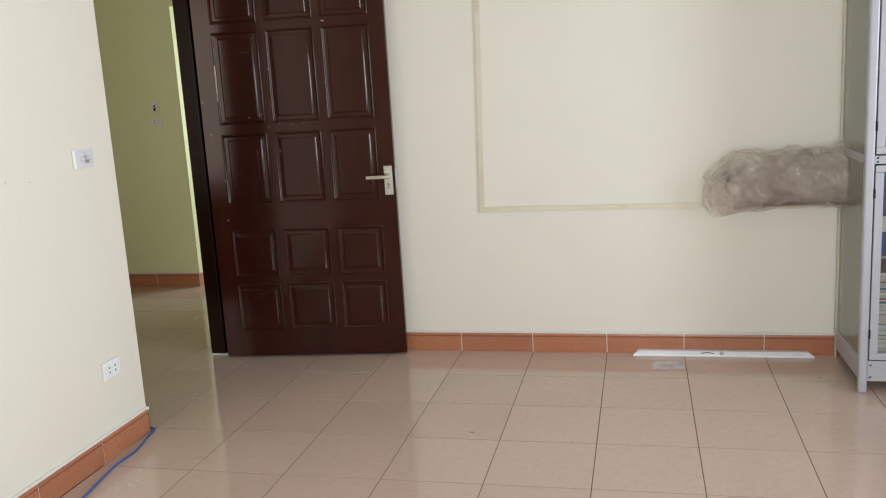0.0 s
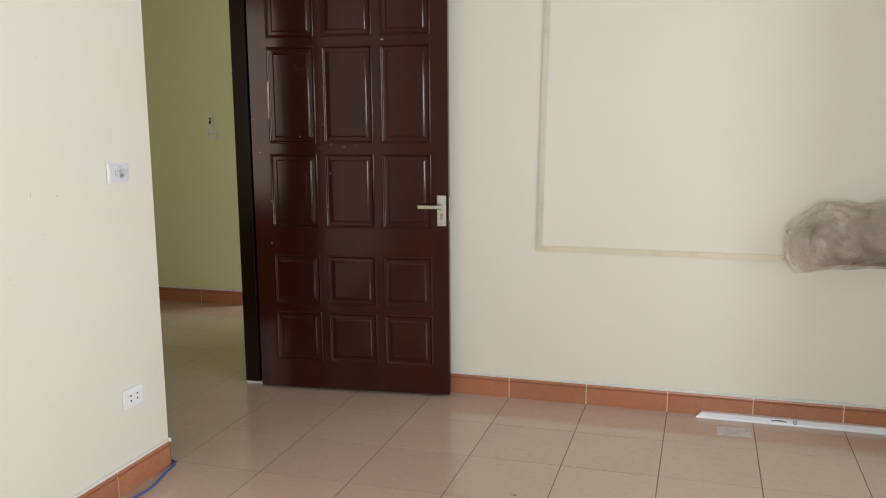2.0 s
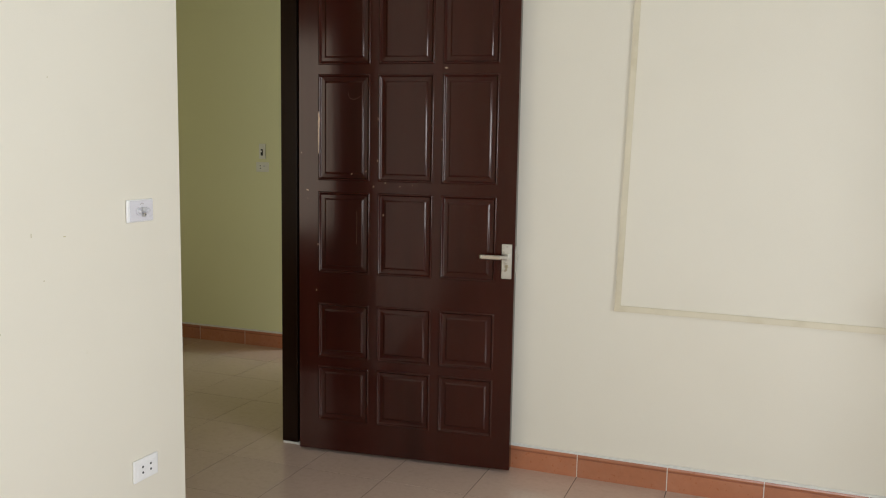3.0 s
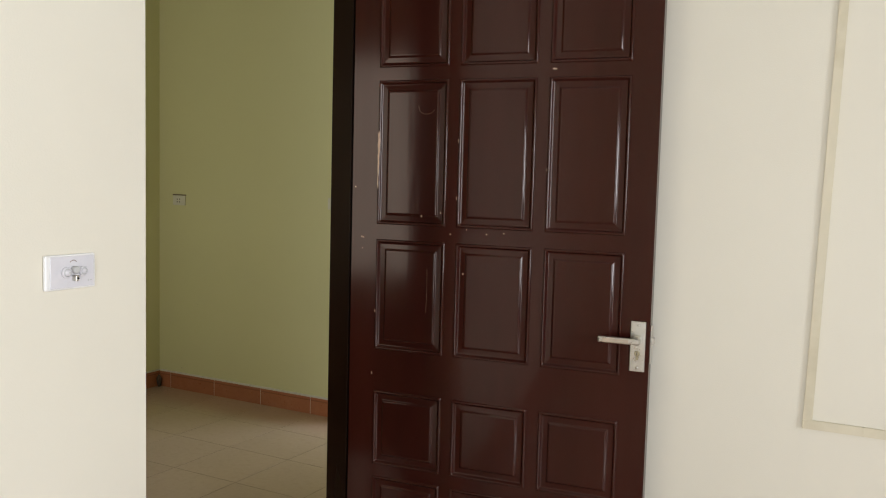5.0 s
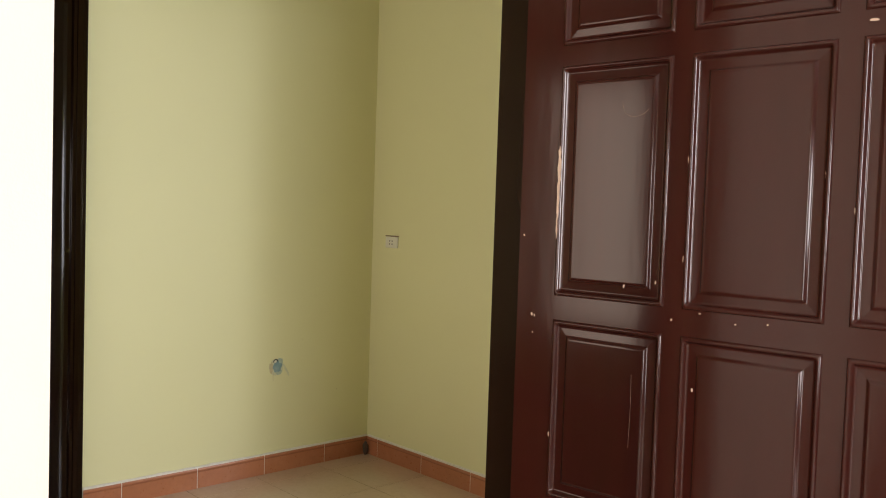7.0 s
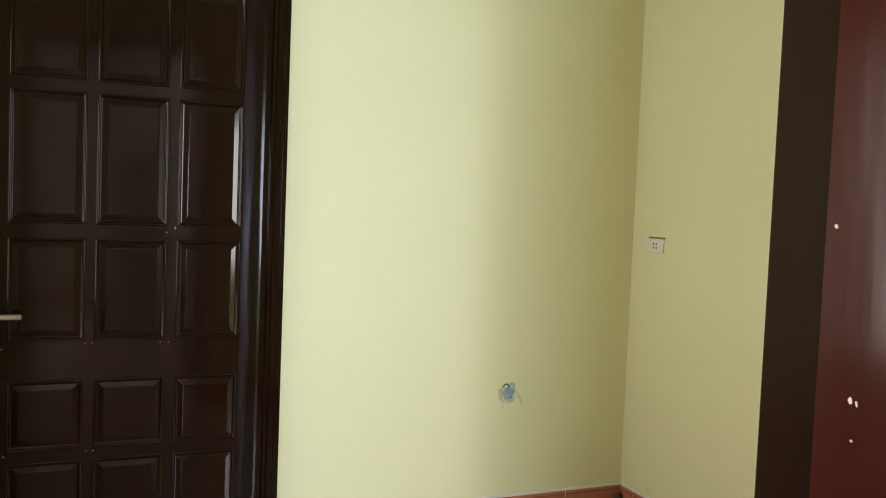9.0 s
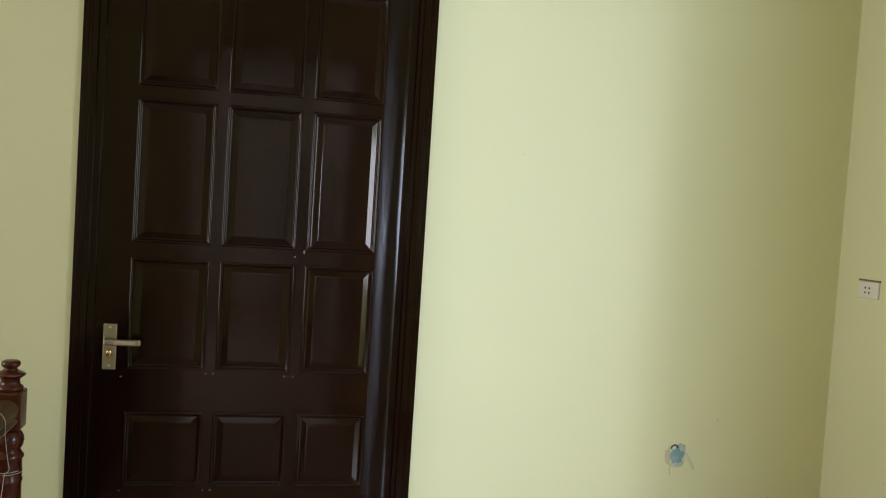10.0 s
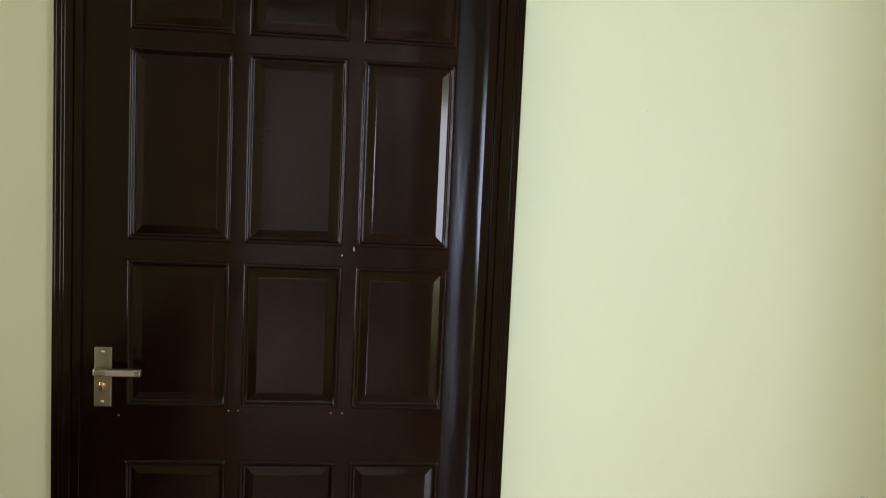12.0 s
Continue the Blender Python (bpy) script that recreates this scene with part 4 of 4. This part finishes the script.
for z0, z1 in ((0.156, 1.024), (1.072, CZ - 0.056)):
    for x0, x1, hinge in ((CX0 + P + 0.004, mid - 0.002, 0), (mid + 0.002, CX1 - P - 0.004, 1)):
        d = cab_part("door", boxes((x0, x1, CYF + 0.002, CYF + 0.024, z0, z0 + 0.03), (x0, x1, CYF + 0.002, CYF + 0.024, z1 - 0.03, z1),
                                   (x0, x0 + 0.034, CYF + 0.002, CYF + 0.024, z0 + 0.03, z1 - 0.03), (x1 - 0.034, x1, CYF + 0.002, CYF + 0.024, z0 + 0.03, z1 - 0.03), bevel=0.0025), ALU)
        g = cab_part("door_glass", boxes((x0 + 0.034, x1 - 0.034, CYF + 0.010, CYF + 0.014, z0 + 0.03, z1 - 0.03)), DOOR_GLASS, d)
        g.visible_shadow = False
        for zh in (z0 + 0.12, z1 - 0.12):
            xh = x0 - 0.004 if not hinge else x1 - 0.002
            cab_part("hinge", boxes((xh, xh + 0.006, CYF - 0.003, CYF + 0.006, zh - 0.02, zh + 0.02), bevel=0.001), RUBBER, d)
for z in (0.075, 0.130, 1.040, 1.056):
    for x in (CX0 + P + 0.012, CX1 - P - 0.012):
        cab_part("screw", boxes((x - 0.004, x + 0.004, CYF + 0.0035, CYF + 0.0065, z - 0.004, z + 0.004), bevel=0.001), RUBBER)


def book(x, y, z, w, d, h, material, name, label, group, lean=0.0):
    """Cover boards round a paper block, base centre front-left at (x, y, z)."""
    ob = empty(name, Matrix.Translation((x, y, z)) @ Matrix.Rotation(radians(lean), 4, "Z"), label, name.replace("_", " "), group)
    t = 0.0025
    if h > w:      # standing, spine to the front
        part("cover", boxes((0, t, 0, d, 0, h), (w - t, w, 0, d, 0, h), (t, w - t, 0, t, 0, h)), material, ob)
        part("pages", boxes((t, w - t, t, d - 0.004, 0.004, h - 0.004)), PAPER, ob)
    else:          # lying
        part("cover", boxes((0, w, 0, d, 0, t * 0.6), (0, w, 0, d, h - t * 0.6, h)), material, ob)
        part("pages", boxes((0.002, w - 0.002, 0.002, d - 0.002, t * 0.6, h - t * 0.6)), PAPER, ob)
    return ob


rb = random.Random(21)
FRONT = CYF + 0.075
# binders standing on the three upper shelves
for shelf_z, hgt in ((0.622, 0.37), (1.067, 0.45), (1.552, 0.34)):
    x = CX0 + 0.060
    while x < CX1 - 0.12:
        w = rb.choice((0.062, 0.07, 0.075))
        b = book(x, FRONT + rb.uniform(0, 0.012), shelf_z, w, 0.27, hgt - rb.uniform(0, 0.02), BLUE_BINDER, "binder", "navy blue cloth binder standing on a cabinet shelf", "binders in the cabinet")
        part("spine_label", boxes((0.012, w - 0.012, -0.0008, -0.0002, 0.10, 0.17)), PAPER, b)
        x += w + 0.003
# piles of magazines on the bottom shelf
for px in (CX0 + 0.055, CX0 + 0.30, CX0 + 0.54):
    z = 0.153
    k = 0
    while z < 0.53:
        h = rb.choice((0.008, 0.012, 0.018, 0.024))
        m_ = (PAPER_BLUE, BLUE_BINDER, PAPER, PAPER_RED, PAPER_BLUE, PAPER_BROWN, PAPER)[(k * 3 + int(px * 10)) % 7]
        book(px + rb.uniform(-0.006, 0.006), FRONT + rb.uniform(-0.012, 0.02), z, 0.215, 0.285, h, m_, "magazine", "well-thumbed magazine lying in a pile in the cabinet", "magazines in the cabinet", rb.uniform(-1.5, 1.5))
        z += h + 0.0004
        k += 1

# ---------------------------------------------------------------- balustrade at the stairwell
NX, NY = -2.70, -1.040
newel = empty("newel_post", pose(NX, NY, -0.007), "red varnished turned newel post with a finial", "newel post")
part("shaft", lathe([(0.044, 0.007), (0.044, 0.10), (0.036, 0.115), (0.041, 0.135), (0.031, 0.16), (0.028, 0.26), (0.033, 0.34), (0.041, 0.41), (0.0435, 0.47), (0.0430, 0.58),
                     (0.0450, 0.585), (0.0450, 0.592), (0.0430, 0.597), (0.0425, 0.655), (0.0465, 0.66), (0.0465, 0.668), (0.040, 0.676), (0.036, 0.686),
                     (0.0435, 0.698), (0.0460, 0.714), (0.0440, 0.728), (0.037, 0.740), (0.034, 0.749)], 32), ROSEWOOD, newel)
part("block", boxes((-0.041, 0.041, -0.041, 0.041, 0.748, 0.870), bevel=0.007), ROSEWOOD, newel)
part("finial", lathe([(0.040, 0.870), (0.037, 0.882), (0.029, 0.888), (0.027, 0.899), (0.032, 0.908), (0.042, 0.915), (0.0445, 0.919), (0.036, 0.925), (0.025, 0.930), (0.018, 0.935),
                      (0.018, 0.938), (0.025, 0.943), (0.028, 0.950), (0.026, 0.958), (0.019, 0.962), (0.004, 0.963)], 32), ROSEWOOD, newel)

rail_bm = bmesh.new()
rp = ((-0.030, 0.0), (-0.036, 0.012), (-0.028, 0.022), (-0.036, 0.034), (-0.038, 0.052), (-0.026, 0.070), (-0.010, 0.077), (0.010, 0.077), (0.026, 0.070), (0.038, 0.052), (0.036, 0.034), (0.028, 0.022), (0.036, 0.012), (0.030, 0.0))
e0, e1 = ([rail_bm.verts.new((x, NY + a, 0.763 + b)) for a, b in rp] for x in (NX + 0.042, XH - 0.001))
for i in range(len(rp)):
    rail_bm.faces.new((e0[i], e0[(i + 1) % len(rp)], e1[(i + 1) % len(rp)], e1[i]))
rail_bm.faces.new(e0)
rail_bm.faces.new(list(reversed(e1)))
solid("handrail", rail_bm, RAILWOOD, "brown varnished moulded wooden handrail from the newel post", "handrail")

PROFILE = [(0.86 * r, z) for r, z in [(0.022, 0.0), (0.022, 0.06), (0.014, 0.075), (0.020, 0.10), (0.024, 0.14), (0.016, 0.20), (0.013, 0.30), (0.018, 0.36), (0.024, 0.42), (0.026, 0.50), (0.026, 0.555), (0.022, 0.562),
           (0.027, 0.570), (0.027, 0.578), (0.018, 0.588), (0.024, 0.600), (0.026, 0.615), (0.030, 0.640), (0.024, 0.668), (0.014, 0.700), (0.012, 0.730), (0.018, 0.745), (0.018, 0.764)]]
bal = empty("baluster", pose(NX + 0.165, NY, 0), "dark varnished turned wooden baluster under the handrail", "baluster", "balusters under the handrail")
part("turned_body", lathe(PROFILE, 22), BALUSTER, bal)
for i in range(1, 17):
    copy_thing(bal, pose(NX + 0.165 + 0.135 * i, NY, 0))

# white string tied round the post, rail and balusters
S0 = []
for i in range(15):
    a = 2 * math.pi * i / 12
    S0.append((NX + 0.0455 * math.cos(a), NY + 0.0455 * math.sin(a), 0.607 + 0.0006 * i))
string = empty("tied_string", pose(NX, NY, 0.6), "thin white string tied between newel post and balusters", "string")


def string_part(name, pts, r=0.0010):
    bm = tube(pts, r, 6)
    bmesh.ops.translate(bm, verts=bm.verts, vec=(-NX, -NY, -0.6))
    part(name, bm, STRING, string)


string_part("post_loop", S0)
string_part("slack_strand", smooth_path([(NX + 0.046, NY + 0.006, 0.612), (NX + 0.09, NY + 0.030, 0.640), (NX + 0.14, NY + 0.038, 0.690), (NX + 0.18, NY + 0.040, 0.770), (NX + 0.19, NY + 0.041, 0.815),
                                         (NX + 0.20, NY + 0.022, 0.842), (NX + 0.22, NY - 0.02, 0.840), (NX + 0.24, NY - 0.041, 0.80)]))
string_part("cross_strand", smooth_path([(NX + 0.046, NY + 0.006, 0.612), (NX + 0.165, NY + 0.026, 0.55), (NX + 0.30, NY + 0.028, 0.47), (NX + 0.45, NY + 0.028, 0.39)]))
string_part("lower_strand", smooth_path([(NX + 0.040, NY + 0.012, 0.45), (NX + 0.165, NY + 0.026, 0.38), (NX + 0.30, NY + 0.028, 0.30)]))
string_part("hanging_strand", smooth_path([(NX + 0.166, NY + 0.026, 0.55), (NX + 0.168, NY + 0.028, 0.42), (NX + 0.166, NY + 0.027, 0.25)]))

# ---------------------------------------------------------------- skirting tiles
H_SK, T_SK = 0.110, 0.009


def skirt_mesh(length, material, lip):
    """One skirting tile: local x along the wall, front -y, with a rounded lip at the top."""
    bm = bmesh.new()
    prof = ((-0.0006, 0.0), (-T_SK, 0.0), (-T_SK, 0.084), (-T_SK + 0.0012, 0.0855), (-T_SK + 0.0012, 0.0885), (-T_SK, 0.0905), (-T_SK - 0.0015, 0.097), (-T_SK + 0.001, 0.105), (-0.004, 0.109), (-0.0006, 0.109))
    e = [[bm.verts.new((x, y, z)) for y, z in prof] for x in (0.0, length)]
    n = len(prof)
    for i in range(n):
        f = bm.faces.new((e[0][i], e[0][(i + 1) % n], e[1][(i + 1) % n], e[1][i]))
        f.material_index = 1 if prof[i][1] >= 0.084 and i < 5 else 0
    bm.faces.new(e[0])
    bm.faces.new(list(reversed(e[1])))
    me = mesh_of("skirting_tile", bm, material)
    me.materials.append(lip)
    return me


SK_FULL = skirt_mesh(0.396, SKIRT, LIP)


def skirting(name, m, a, b, grid, label):
    """Tiles from a to b along local x; joints where local x = grid + 0.4 k."""
    run = empty(name, m, label, "skirting", kind="structure")
    x = a
    k = math.floor((a - grid) / 0.4 + 1e-6)
    while x < b - 0.01:
        nx = min(b, grid + 0.4 * (k + 1))
        ln = nx - x - 0.004
        me = SK_FULL if abs(ln - 0.396) < 1e-4 else skirt_mesh(ln, SKIRT, LIP)
        t = new("skirting_tile", me)
        t.parent = run
        t.location = (x + 0.002, 0, 0)
        x = nx
        k += 1
    # white joint filler behind the gaps and an uneven caulk line on top
    part("joint_filler", boxes((a + 0.001, b - 0.001, -T_SK + 0.0017, -0.0004, 0.0, 0.1082)), CAULK, run)
    bm = bmesh.new()
    n = max(6, int((b - a) / 0.025))
    prev = None
    for i in range(n + 1):
        x = a + 0.002 + (b - a - 0.004) * i / n
        q = Vector((x * 6, a * 3.1, 0.7))
        h = 0.1150 + 0.003 * noise.noise(q) + 0.006 * max(0, noise.noise(q * 3.3))
        d = 0.0095 + 0.003 * noise.noise(q * 2 + Vector((5, 0, 0)))
        ring = [bm.verts.new(c) for c in ((x, -0.0005, 0.1088), (x, -d, 0.1088), (x, -d * 0.7, h), (x, -0.0005, h + 0.002))]
        if prev:
            for j in range(4):
                bm.faces.new((prev[j], prev[(j + 1) % 4], ring[(j + 1) % 4], ring[j]))
        else:
            bm.faces.new(ring)
        prev = ring
    bm.faces.new(list(reversed(prev)))
    part("caulk_line", bm, CAULK, run, "uneven white caulk along the top")
    return run


skirting("baseboard_north", pose(0, YN, 0), XW + 0.012, XE - 0.002, 0.0, "terracotta skirting tiles with white joints, room north wall")
skirting("baseboard_west", Matrix.Translation((XW, 0, 0)) @ EASTWARD, YS + 0.002, DY0 - 0.001, 0.02, "terracotta skirting tiles with white joints and a blue cable before them")
skirting("baseboard_east", Matrix.Translation((XE, 0, 0)) @ Matrix.Rotation(radians(-90), 4, "Z"), -YN + 0.012, -YS - 0.002, 0.0, "terracotta skirting tiles under the window")
skirting("baseboard_hall_north", pose(0, HN, 0), HW + 0.012, RX0 - 0.001, -0.04, "terracotta skirting tiles in the hall, north wall")
skirting("baseboard_hall_west", Matrix.Translation((HW, 0, 0)) @ EASTWARD, 0.272, HN - 0.002, 0.06, "terracotta skirting tiles in the hall beside the closed door")
skirting("baseboard_hall_south", Matrix.Translation((HW, 0, 0)) @ EASTWARD, STAIR_Y + 0.002, -0.929, 0.06, "terracotta skirting tiles beside the stairwell")
skirting("baseboard_reveal", Matrix.Translation((RX0, 0, 0)) @ EASTWARD, HN - 0.010, HN + 0.198, HN + 0.3, "terracotta skirting tile in the side opening")
skirting("baseboard_hall_east", Matrix.Translation((XH, 0, 0)) @ Matrix.Rotation(radians(-90), 4, "Z"), -HN + 0.012, -DY1 - 0.03, 0.0, "terracotta skirting tiles in the hall by the doorway")
part("caulk_knob", boxes((XW - 0.012, XW + 0.014, DY0 - 0.006, DY0 + 0.004, 0.10, 0.118), bevel=0.004), CAULK, bpy.data.objects["wall_west"], "lump of white caulk at the corner")
part("corner_filler", boxes((XW - 0.006, XW + 0.007, DY0 - 0.0008, DY0 + 0.004, 0.0, 0.10), bevel=0.0015), GROUT, bpy.data.objects["wall_west"])

# ---------------------------------------------------------------- floor tiles
floor = solid("floor", boxes((XW - 0.125, XE + 0.2, YS - 0.2, YN + 0.22, -0.05, -0.0012), (HW - 0.2, XW - 0.125, STAIR_Y, 3.5, -0.05, -0.0012), (XW - 0.125, 2.4, YN + 0.22, 3.5, -0.05, -0.0012)), GROUT,
              "floor of glazed beige tiles with dark joints", "floor", "structure")
tb = bmesh.new()
add_box(tb, -0.1984, 0.1984, -0.1984, 0.1984, -0.012, 0.0)
bmesh.ops.bevel(tb, geom=[e for e in tb.edges if all(v.co.z > -0.001 for v in e.verts)], offset=0.0004, segments=1, affect="EDGES")
TILE_ME = mesh_of("floor_tile", tb, TILE)
rt = random.Random(5)
for i in range(-8, 15):
    for j in range(-13, 6):
        x, y = 0.4 * i + 0.2, 0.4 * j + 0.2
        hall = x < XW - 0.1
        if (hall and y < STAIR_Y) or (not hall and y > YN + 0.1) or (hall and y > 2.3):
            continue
        t = new("floor_tile", TILE_ME)
        t.parent = floor
        t.location = (x, y, rt.uniform(-0.0003, 0.0))
        t.rotation_euler = (rt.gauss(0, 0.0006), rt.gauss(0, 0.0006), 0)
